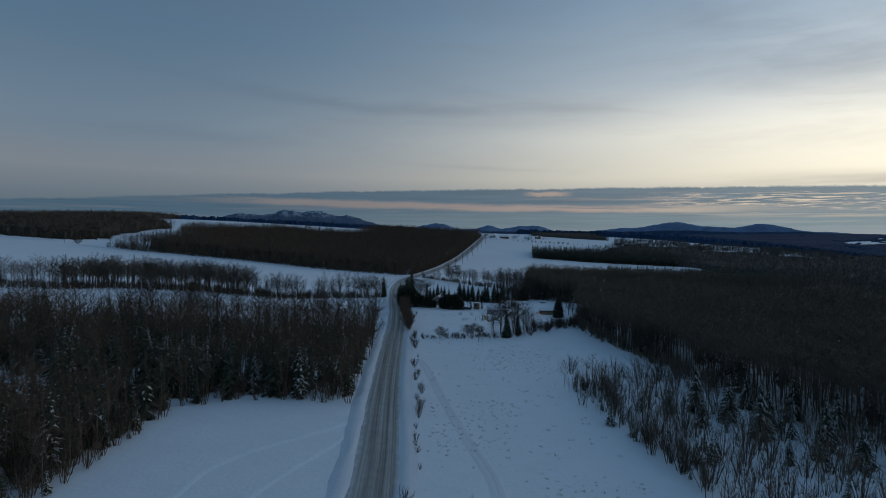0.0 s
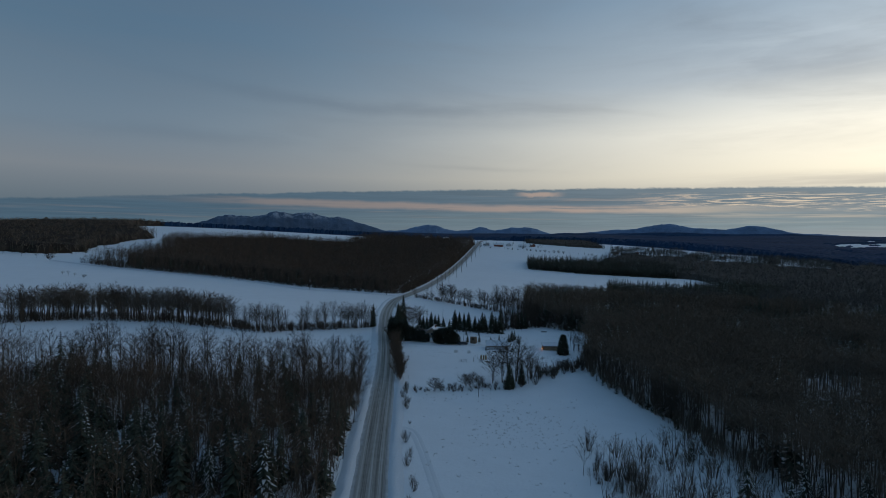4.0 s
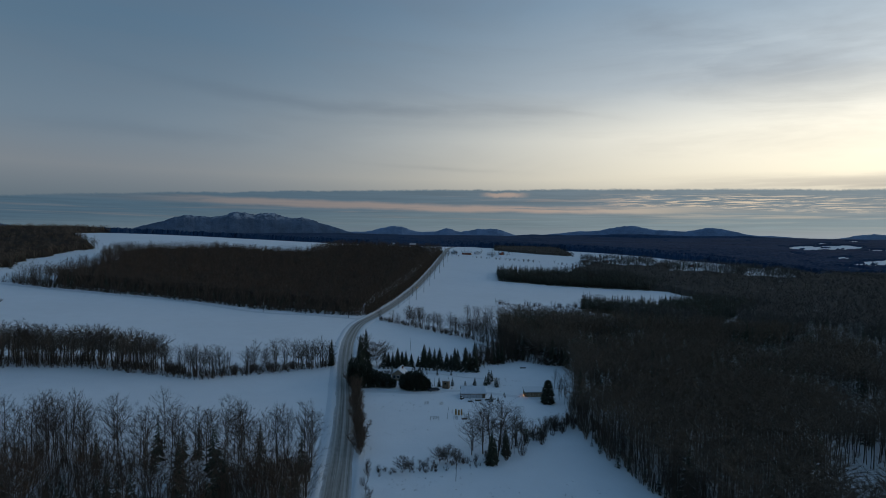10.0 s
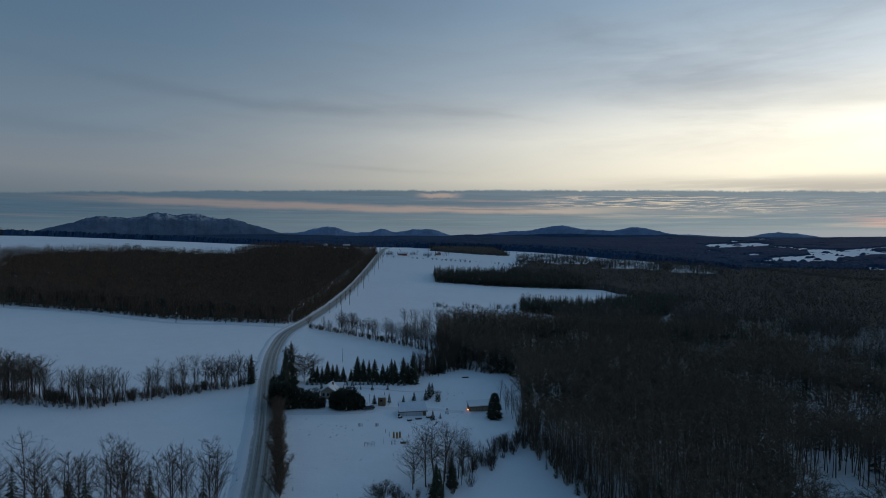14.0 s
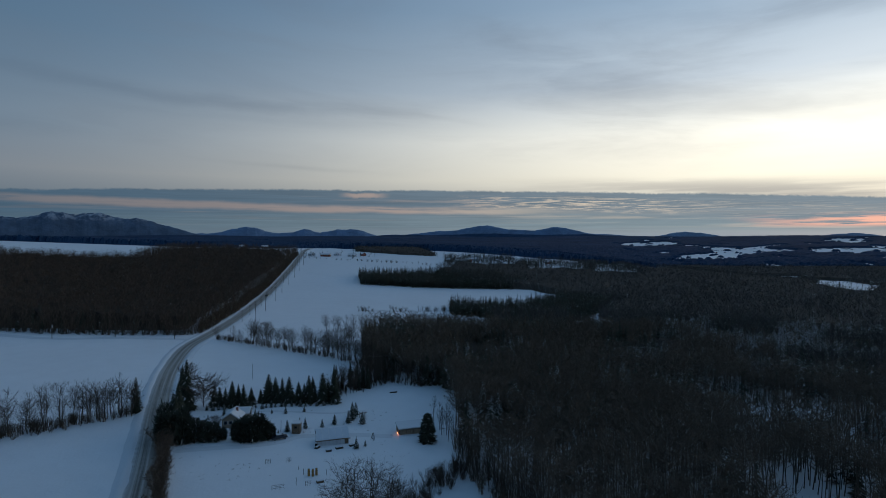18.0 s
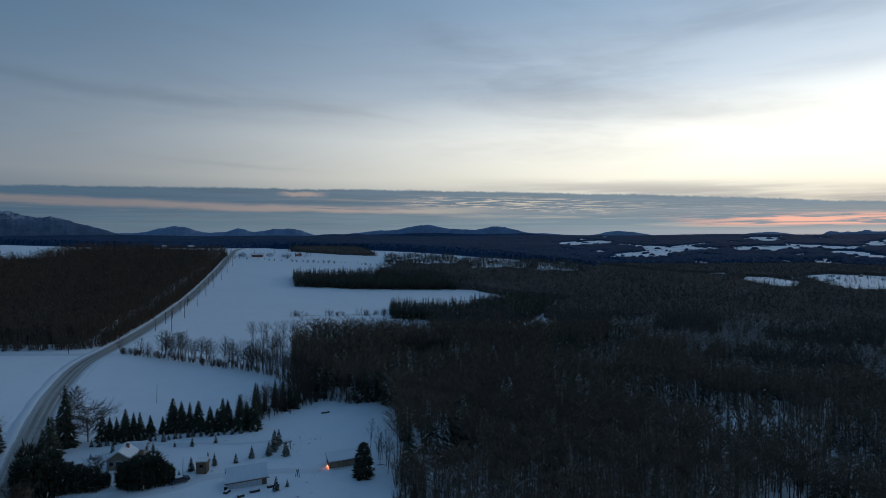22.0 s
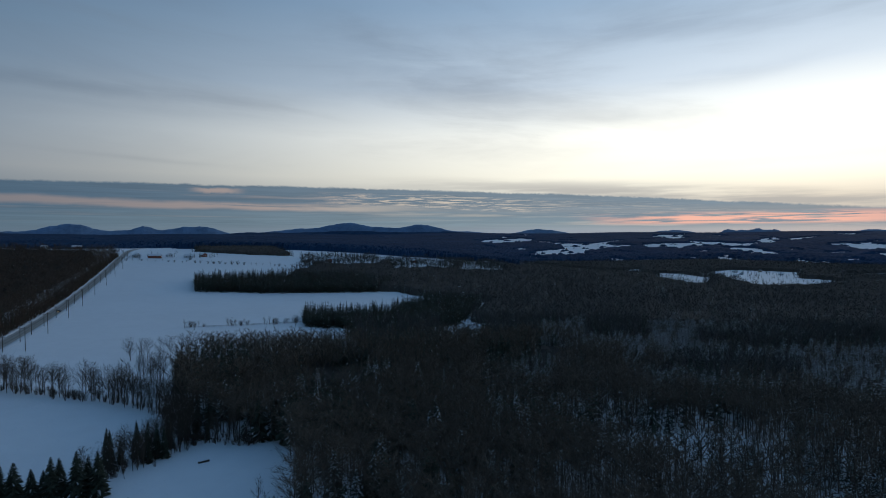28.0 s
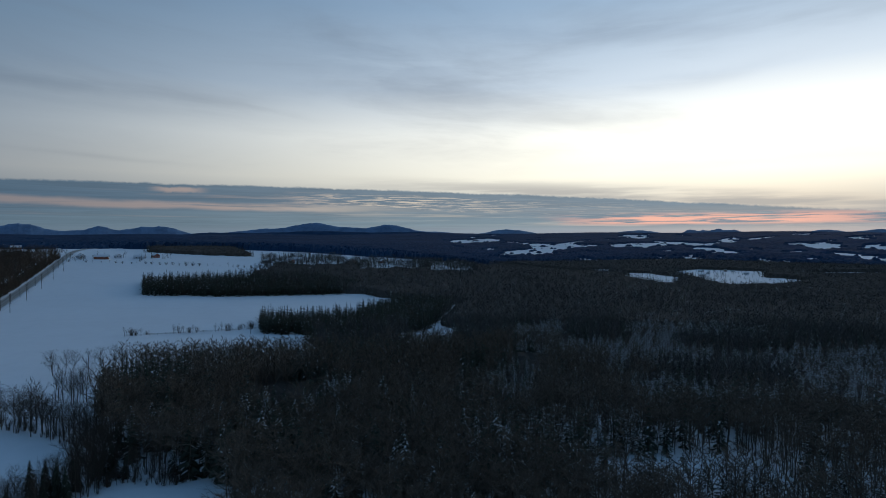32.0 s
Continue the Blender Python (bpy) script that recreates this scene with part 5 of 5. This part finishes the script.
def rod(p, q, r0, r1=None, sides=8):
    bm = bmesh.new()
    p, q = Vector(p), Vector(q)
    turn = (q - p).to_track_quat("Z", "Y").to_matrix().to_4x4()
    bmesh.ops.create_cone(bm, cap_ends=True, segments=sides, radius1=r0, radius2=r0 if r1 is None else r1, depth=(q - p).length, matrix=Matrix.Translation((p + q) / 2) @ turn)
    return bm


def loft(profile, y0, y1):
    """A prism: an outline in x and z drawn out along y."""
    bm = bmesh.new()
    a = [bm.verts.new((x, y0, z)) for x, z in profile]
    b = [bm.verts.new((x, y1, z)) for x, z in profile]
    bm.faces.new(a), bm.faces.new(b[::-1])
    for i in range(len(a)):
        j = (i + 1) % len(a)
        bm.faces.new((a[i], b[i], b[j], a[j]))
    bmesh.ops.recalc_face_normals(bm, faces=bm.faces)
    return bm


def loft_x(profile, x0, x1):
    """A prism: an outline in y and z drawn out along x."""
    bm = loft(profile, -x1, -x0)
    bmesh.ops.rotate(bm, verts=bm.verts, matrix=Matrix.Rotation(radians(90), 3, "Z"))
    return bm


def stands(name, x, y, turn, label, category, group="", scale=1.0):
    e = new(name)
    e.matrix_basis = pose(x, y, h1(x, y) - 0.02, 0, 0, turn) @ Matrix.Scale(scale, 4)
    return tagged(e, label, category, group)


def gable_house(name, x, y, turn, w, d, eave, ridge, wall, label, group="", windows=3, lit=False, chimney=True, category="house"):
    """A gabled house, its gable end towards -y: walls, snowy roof slopes, windows, door, chimney."""
    e = stands(name, x, y, turn, label, category, group)
    W2, D2 = w / 2, d / 2
    part("wall", loft([(-W2, -0.5), (W2, -0.5), (W2, eave), (0, ridge - 0.05), (-W2, eave)], -D2, D2), wall, e)
    k = (ridge - eave) / W2
    for s in (-1, 1):
        o = 0.45
        part("roof_slope", loft([(0, ridge + 0.02), (s * (W2 + o), eave - k * o), (s * (W2 + o), eave - k * o + 0.14), (0, ridge + 0.16)], -D2 - 0.4, D2 + 0.4), METAL, e)
        part("roof_snow", loft([(0, ridge + 0.17), (s * (W2 + o - 0.06), eave - k * (o - 0.06) + 0.15), (s * (W2 + o - 0.1), eave - k * (o - 0.1) + 0.36), (s * 0.3, ridge + 0.34), (0, ridge + 0.4)], -D2 - 0.34, D2 + 0.34), SNOW_LOAD, e, "thick snow cover")
    for i in range(windows):
        wx = (i - (windows - 1) / 2) * w / (windows + 0.4)
        f = part("window", box(wx - 0.55, -D2 - 0.05, 1.0, wx + 0.55, -D2 + 0.02, 2.2, 0.02), WALL_WHITE, e)
        part("pane", box(wx - 0.46, -D2 - 0.07, 1.09, wx + 0.46, -D2 - 0.045, 2.11), WINDOW_LIT if lit and i == 0 else glass, f)
        for s in (-1, 1):
            wy = (i - (windows - 1) / 2) * d / (windows + 0.4)
            g = part("window", box(s * W2 - 0.04, wy - 0.5, 1.0, s * W2 + 0.04, wy + 0.5, 2.1, 0.02), WALL_WHITE, e)
            part("pane", box(s * (W2 + 0.045) - 0.012, wy - 0.42, 1.08, s * (W2 + 0.045) + 0.012, wy + 0.42, 2.02), glass, g)
    dr = part("door", box(-W2 * 0.1 - 0.45, D2 - 0.02, 0, -W2 * 0.1 + 0.45, D2 + 0.05, 2.05, 0.02), WOOD_OLD, e)
    part("handle", rod((W2 * 0.02, D2 + 0.06, 1.0), (W2 * 0.02, D2 + 0.14, 1.0), 0.03), METAL, dr)
    if chimney:
        c = part("chimney", box(W2 * 0.25, D2 * 0.3, ridge - 1.0, W2 * 0.25 + 0.6, D2 * 0.3 + 0.6, ridge + 0.9, 0.02), BRICK, e)
        part("chimney_cap", box(W2 * 0.25 - 0.08, D2 * 0.3 - 0.08, ridge + 0.9, W2 * 0.25 + 0.68, D2 * 0.3 + 0.68, ridge + 1.05, 0.03), SNOW_LOAD, c)
    return e


gable_house("farmhouse", -1.6, 260.4, -12, 5.0, 5.4, 2.5, 4.2, WALL_TAN, "tan farmhouse with snow-covered gable roof behind cedars")
gable_house("garage", 1.2, 266, 76, 3.6, 4.0, 2.2, 3.2, WALL_TAN, "small tan garage with snowy roof behind the house", windows=1, chimney=False, category="garage")

# long grey shed
e = stands("long_shed", 24.8, 240.2, -2, "long low grey shed with pale frosted sloping roof", "shed")
part("wall", loft([(-4.3, -0.3), (4.3, -0.3), (4.3, 1.5), (-4.3, 1.5)], -2.6, 2.4), WALL_GREY, e)
bm = bmesh.new()
vs = [bm.verts.new(v) for v in ((-4.6, -2.9, 1.5), (4.6, -2.9, 1.5), (4.6, 2.7, 2.75), (-4.6, 2.7, 2.75), (-4.6, -2.9, 1.72), (4.6, -2.9, 1.72), (4.6, 2.7, 2.97), (-4.6, 2.7, 2.97))]
for f in ((0, 3, 2, 1), (4, 5, 6, 7), (0, 1, 5, 4), (1, 2, 6, 5), (2, 3, 7, 6), (3, 0, 4, 7)):
    bm.faces.new([vs[i] for i in f])
part("roof", bm, ROOF_ICE, e, "pale metal roof under thin frost")
for i in range(6):
    part("roof_seam", rod((-4.5 + i * 1.8, -2.88, 1.74), (-4.5 + i * 1.8, 2.68, 2.98), 0.05, 0.05, 5), SNOW_LOAD, e)
part("eave_board", box(-4.75, -3.02, 1.42, 4.75, -2.92, 1.62), WOOD_OLD, e)
for s in (-1, 1):
    part("gable_wall", loft_x([(-2.6, 1.4), (2.4, 1.4), (2.4, 2.62)], s * 4.3 - 0.06, s * 4.3 + 0.06), WALL_GREY, e)
for i in range(9):
    part("siding_rib", box(-4.2 + i * 1.05 - 0.03, -2.66, 0, -4.2 + i * 1.05 + 0.03, -2.59, 1.48), METAL, e)
part("door", box(3.2, -2.68, 0, 4.1, -2.6, 1.48, 0.02), WOOD_OLD, e)
part("stove_pipe", rod((-4.4, 0.5, 0), (-4.4, 0.5, 3.3), 0.09), METAL, e)

# open shed with an orange lamp
e = stands("open_shed", 48.4, 242, -2, "low wooden open-fronted shed with snowy roof", "shed")
part("back_wall", box(-4.1, 1.7, -0.3, 4.1, 1.88, 2.34), WOOD_OLD, e)
for s in (-1, 1):
    part("side_wall", loft_x([(-1.9, -0.3), (1.9, -0.3), (1.9, 2.36), (-1.9, 1.8)], s * 4.2 - 0.08, s * 4.2 + 0.08), WOOD_OLD, e)
for i in range(14):
    part("front_board", box(-4.12 + i * 0.59, -1.98, 0.0, -3.57 + i * 0.59, -1.86, 1.35 + 0.03 * (i % 3)), WOOD_TAN, e)
for i in range(5):
    part("post", box(-4.1 + i * 2.05 - 0.08, -2.0, -0.3, -4.1 + i * 2.05 + 0.08, -1.84, 1.8), WOOD_OLD, e)
for nm, lift, thick, rim, mat in (("roof", 0.0, 0.1, 0.0, METAL), ("roof_snow", 0.11, 0.28, 0.06, SNOW_LOAD)):
    bm = bmesh.new()
    q = [(-4.6 + rim, -2.5 + rim, 1.75), (4.6 - rim, -2.5 + rim, 1.75), (4.6 - rim, 2.05 - rim, 2.4), (-4.6 + rim, 2.05 - rim, 2.4)]
    vs = [bm.verts.new((x, y, z + lift)) for x, y, z in q] + [bm.verts.new((x, y, z + lift + thick)) for x, y, z in q]
    for f in ((0, 3, 2, 1), (4, 5, 6, 7), (0, 1, 5, 4), (1, 2, 6, 5), (2, 3, 7, 6), (3, 0, 4, 7)):
        bm.faces.new([vs[i] for i in f])
    part(nm, bm, mat, e)
lp = stands("yard_lamp", 43.6, 240.6, 0, "small glowing orange lamp at the shed corner", "lamp")
part("post", rod((0, 0, 0), (0, 0, 0.46), 0.04), METAL, lp)
part("bulb", box(-0.09, -0.09, 0.45, 0.09, 0.09, 0.63, 0.04), LAMP, lp)

# little board hut
e = stands("board_hut", 15.9, 249.6, -18, "narrow weathered board hut with pale roof", "hut")
for s, a in ((-1, 0), (1, 0)):
    part("side_wall", box(s * 1.1 - 0.06, -1.1, -0.2, s * 1.1 + 0.06, 1.1, 2.9), WOOD_OLD, e)
for i in range(8):
    part("board", box(-1.02 + i * 0.26, -1.16, -0.1, -0.79 + i * 0.26, -1.08, 2.85), WOOD_OLD, e)
part("back_wall", box(-1.04, 1.02, -0.2, 1.04, 1.1, 2.9), WOOD_OLD, e)
part("roof", box(-1.35, -1.4, 2.9, 1.35, 1.4, 3.02, 0.02), WALL_WHITE, e)
part("roof_snow", box(-1.3, -1.35, 3.02, 1.3, 1.35, 3.2, 0.07), SNOW_LOAD, e)
# solid panel in near-black, painted as the unlit inside of the opening
part("window", box(-0.35, -1.19, 1.6, 0.35, -1.15, 2.2), DARK, e)

# small kiosk, ladder, boards, log piles
e = stands("garden_kiosk", 36.6, 257, 6, "small open kiosk with thick snow on its roof", "kiosk")
for a in (-0.8, 0.8):
    for b in (-0.7, 0.7):
        part("post", box(a - 0.05, b - 0.05, -0.1, a + 0.05, b + 0.05, 2.0), WOOD_OLD, e)
part("roof", box(-1.1, -1.0, 2.0, 1.1, 1.0, 2.1, 0.02), WOOD_OLD, e)
part("roof_snow", box(-1.06, -0.96, 2.1, 1.06, 0.96, 2.42, 0.12), SNOW_LOAD, e)
e = stands("step_ladder", 36, 238.4, 30, "dark folding ladder standing in the snow", "ladder")
for s in (-1, 1):
    part("rail", rod((s * 0.25, -0.5, -0.05), (s * 0.2, 0, 2.0), 0.05), WOOD_POLE, e)
    part("rail", rod((s * 0.25, 0.6, -0.05), (s * 0.2, 0, 2.0), 0.05), WOOD_POLE, e)
for i in range(5):
    t = 0.15 + 0.17 * i
    part("rung", rod((-0.24, -0.5 + 0.5 * t, 2 * t), (0.24, -0.5 + 0.5 * t, 2 * t), 0.03), WOOD_POLE, e)
for x, y, a, L in ((53, 283, 4, 2.6), (26, 234.6, 6, 2.0), (29.6, 235.6, 12, 1.6), (20.4, 236.4, 50, 1.5), (23.0, 233.4, 8, 1.4)):
    e = stands("log_pile", x, y, a, "low stack of logs with snow on top", "log pile", "yard log piles")
    for i in range(4):
        part("log", rod((-L / 2, -0.36 + 0.24 * i, 0.12), (L / 2, -0.36 + 0.24 * i, 0.12), 0.13), WOOD_POLE, e)
    for i in range(3):
        part("log", rod((-L / 2, -0.24 + 0.24 * i, 0.34), (L / 2, -0.24 + 0.24 * i, 0.34), 0.13), WOOD_POLE, e)
    part("snow_cap", box(-L / 2, -0.38, 0.44, L / 2, 0.38, 0.56, 0.06), SNOW_LOAD, e)
e = stands("barrel", 20.2, 237.6, 0, "dark barrel leaning by the grey shed", "barrel")
part("body", rod((0, 0, 0), (0, 0, 0.9), 0.32, 0.32, 14), RUBBER, e)
part("lid", rod((0, 0, 0.9), (0, 0, 0.96), 0.33, 0.3, 14), SNOW_LOAD, e)

# garden frames and the three yellow upright bundles
for i, (x, y) in enumerate(((16.6, 219.8), (17.5, 219.4), (18.4, 219.8))):
    e = stands("garden_bundle", x, y, i * 25, "upright yellow-brown wrapped garden bundle in the snow", "garden bundle", "yellow garden bundles")
    part("body", rod((0, 0, -0.05), (0, 0, 1.75), 0.3, 0.24, 10), YELLOW, e)
    part("binding", rod((0, 0, 1.05), (0, 0, 1.15), 0.285, 0.28, 10), WOOD_POLE, e)
    part("snow_cap", rod((0, 0, 1.75), (0, 0, 1.87), 0.23, 0.1, 10), SNOW_LOAD, e)
for x, y, w in ((9.4, 214.4, 2.6), (12.6, 229, 1.0), (16.0, 214.6, 1.2), (7.6, 229.4, 1.2)):
    e = stands("garden_trellis", x, y, 0, "thin wire and stake trellis in the garden", "trellis", "garden trellises")
    for i in range(4):
        part("stake", rod((-w / 2 + i * w / 3, 0, -0.05), (-w / 2 + i * w / 3, 0, 1.15), 0.035), WOOD_POLE, e)
    for z in (0.45, 0.8, 1.12):
        part("rail", rod((-w / 2, 0, z), (w / 2, 0, z), 0.025), WOOD_POLE, e)
for x, y, h in ((13.4, 215.6, 1.8), (15.4, 220.6, 1.5), (14.6, 224, 1.0), (20.6, 219, 1.4), (11.8, 173.3, 5.2), (11.6, 251, 3.6), (3.5, 312, 6.2), (-9, 191, 0.9)):
    e = stands("stake", x, y, 0, "thin wooden stake standing in the snow", "stake", "garden stakes")
    part("shaft", rod((0, 0, -0.1), (0.03 * h, 0, h), 0.06, 0.045), WOOD_POLE, e)
e = stands("garden_box", 18.8, 215.6, 8, "low wooden planter box with snow", "planter")
part("body", box(-0.8, -0.4, -0.05, 0.8, 0.4, 0.45, 0.02), WOOD_OLD, e)
part("snow_cap", box(-0.74, -0.34, 0.45, 0.74, 0.34, 0.55, 0.04), SNOW_LOAD, e)


def car(name, x, y, turn, label, lights=False):
    e = stands(name, x, y, turn, label, "car")
    e.location.z += 0.1 if lights else 0.0
    body = loft([(-2.15, 0.35), (-2.2, 0.75), (-1.5, 0.9), (-0.9, 1.38), (0.75, 1.42), (1.5, 0.98), (2.15, 0.86), (2.2, 0.4)], -0.85, 0.85)
    bmesh.ops.bevel(body, geom=body.edges[:], offset=0.07, segments=2, affect="EDGES")
    part("body", body, CAR_PAINT, e)
    for s in (-1, 1):
        part("side_window", loft([(-1.25, 0.95), (-0.85, 1.3), (0.7, 1.33), (1.25, 1.0)], s * 0.857 - 0.006, s * 0.857 + 0.006), glass, e)
        for wx in (-1.35, 1.35):
            wh = part("wheel", rod((wx, s * 0.66, 0.32), (wx, s * 0.88, 0.32), 0.32, 0.32, 16), RUBBER, e)
            part("rim", rod((wx, s * 0.87, 0.32), (wx, s * 0.895, 0.32), 0.2, 0.18, 12), METAL, wh)
        part("headlight", box(-2.24, s * 0.6 - 0.17, 0.6, -2.17, s * 0.6 + 0.17, 0.78, 0.03), HEADLIGHT if lights else glass, e)
    part("windscreen", loft([(-1.52, 0.93), (-0.93, 1.36), (-0.9, 1.34), (-1.49, 0.91)], -0.72, 0.72), glass, e)
    if not lights:
        part("roof_snow", box(-0.85, -0.74, 1.41, 0.7, 0.74, 1.5, 0.06), SNOW_LOAD, e)
    return e


car("parked_car", 10.9, 245.6, 12, "dark parked car with snow on its roof in the yard")
car("moving_car", 14.0, 562, 101, "car with bright headlights on the snowy road", True)


# utility poles
def utility_pole(x, y, turn, h, box_on=False, group="roadside utility poles"):
    e = stands("utility_pole", x, y, turn, "wooden utility pole with crossarm and white transformer" if box_on else "slender wooden utility pole with crossarm", "utility pole", group)
    part("pole", rod((0, 0, -0.3), (0, 0, h), 0.15, 0.1), WOOD_POLE, e)
    a = part("crossarm", box(-0.9, -0.06, h - 0.7, 0.9, 0.06, h - 0.58), WOOD_POLE, e)
    for v in (-0.8, -0.3, 0.3, 0.8):
        part("insulator", rod((v, 0, h - 0.58), (v, 0, h - 0.42), 0.05), METAL, a)
    if box_on:
        part("transformer", rod((0.32, 0, h - 2.2), (0.32, 0, h - 1.1), 0.28, 0.28, 12), WALL_WHITE, e, "white transformer drum")


for line, step, h in (([(-3.2, 452), (1.2, 474), (17.4, 562), (37, 668), (54, 758), (69, 840)], 23, 7.4), ([(5, 452), (9.8, 484), (21, 546), (30, 600), (43, 668), (60, 758)], 44, 11.5)):
    P = spline(line, 1.0)
    for k in range(0, len(P), step):
        utility_pole(P[k][0], P[k][1], 10, h)
for x, y, b in ((-35, 399, False), (-63, 404, False), (-89, 399.5, True), (-146, 419, False), (-190, 427, False), (-240, 434, False)):
    utility_pole(x, y, 90, 7.5, b, "lane utility poles")

# far farms and village houses
WALLS = [WALL_WHITE, WALL_TAN, WALL_RED, WALL_GREY]
for x, y, a, w, d in ((78, 842, 20, 8, 11), (96, 838, 80, 10, 18), (112, 846, 10, 8, 10), (132, 838, 70, 9, 14), (60, 905, 30, 8, 10), (150, 850, 15, 8, 10), (20, 1010, 80, 7, 14), (-15, 1000, 70, 6, 9),
                      (262, 800, 20, 8, 10), (276, 792, 70, 9, 16), (292, 800, 10, 8, 10), (306, 812, 40, 8, 12), (420, 800, 20, 8, 10), (470, 806, 60, 9, 12), (560, 810, 30, 8, 10)):
    gable_house("far_farm_building", x, y, a, w * 0.75, d * 0.75, 2.5, 4.4, rnd.choice([WALL_GREY, WALL_RED, WALL_TAN]), "far farm building with snow-covered gable roof", "far farm buildings", 2, x in (276, 96), False)
for k in range(46):
    x, y = (rnd.uniform(1350, 1950), rnd.uniform(1420, 2000)) if k < 14 else (rnd.uniform(900, 1120), rnd.uniform(560, 720)) if k < 20 else (1290 + 280 * (k - 20) / 25 + rnd.gauss(0, 15), 560 + 230 * (k - 20) / 25 + rnd.gauss(0, 20))
    if k < 14 and abs(y - (x * 0.78 + 260)) > 260:
        y = x * 0.78 + 260 + rnd.uniform(-200, 200)
    gable_house("village_house", x, y, rnd.uniform(0, 180), rnd.uniform(5, 7), rnd.uniform(6, 9), 2.6, 4.6, rnd.choice(WALLS), "small far village house with white roof", "village houses", 1, k % 7 == 0, False)

for k in range(46):
    x, y = (rnd.uniform(64, 165), 836 + rnd.gauss(0, 12)) if k < 28 else (rnd.uniform(252, 312), 800 + rnd.gauss(0, 12))
    tree("farm_tree", rnd.choice(FAR_TREE), x, y, rnd.uniform(4, 10), "dark tree sheltering the far farm buildings", "tree", "far farm trees", 0.9)

# fence across the open field
e = stands("field_fence", 78, 492.5, 0, "old wooden post fence across the snowy field", "fence")
for i in range(19):
    x = i * 4.0
    z = h1(78 + x, 492.5 - 0.06 * x) - h1(78, 492.5)
    part("post", rod((x, -0.06 * x, z - 0.2), (x, -0.06 * x, z + 1.2), 0.07), WOOD_POLE, e)
    if i:
        for lift in (0.5, 0.95):
            part("rail", rod((x - 4, -0.06 * (x - 4), zb + lift), (x, -0.06 * x, z + lift), 0.05, 0.05, 5), WOOD_POLE, e)
    zb = z

# the trodden yard drive
DRIVE = snow_material("trodden_snow", (0.78, 0.785, 0.79), 0.4)
tagged(ribbon("yard_drive", spline([(-15, 243.5), (-6, 243.2), (3, 242.6), (11, 243.4), (16, 246), (24, 245.4), (32, 243.6), (42, 239.6)], 1.5), [-1.7, -1.1, 0, 1.1, 1.7], [-0.03, 0.06, 0.03, 0.06, -0.03], DRIVE, 0.06, 12), "trodden snowy drive across the farmyard", "drive", kind="structure")

for nm, pts, w in (("yard_path", [(-10, 266), (-4, 270.5), (6, 271.6), (16, 269), (26, 265), (34, 264)], 0.5),):
    tagged(ribbon(nm, spline(pts, 1.2), [-w - 0.3, -w, 0, w, w + 0.3], [-0.03, 0.07, 0.02, 0.07, -0.03], DRIVE, 0.1, 14), "narrow footpath trodden through the snow", "path", kind="structure")
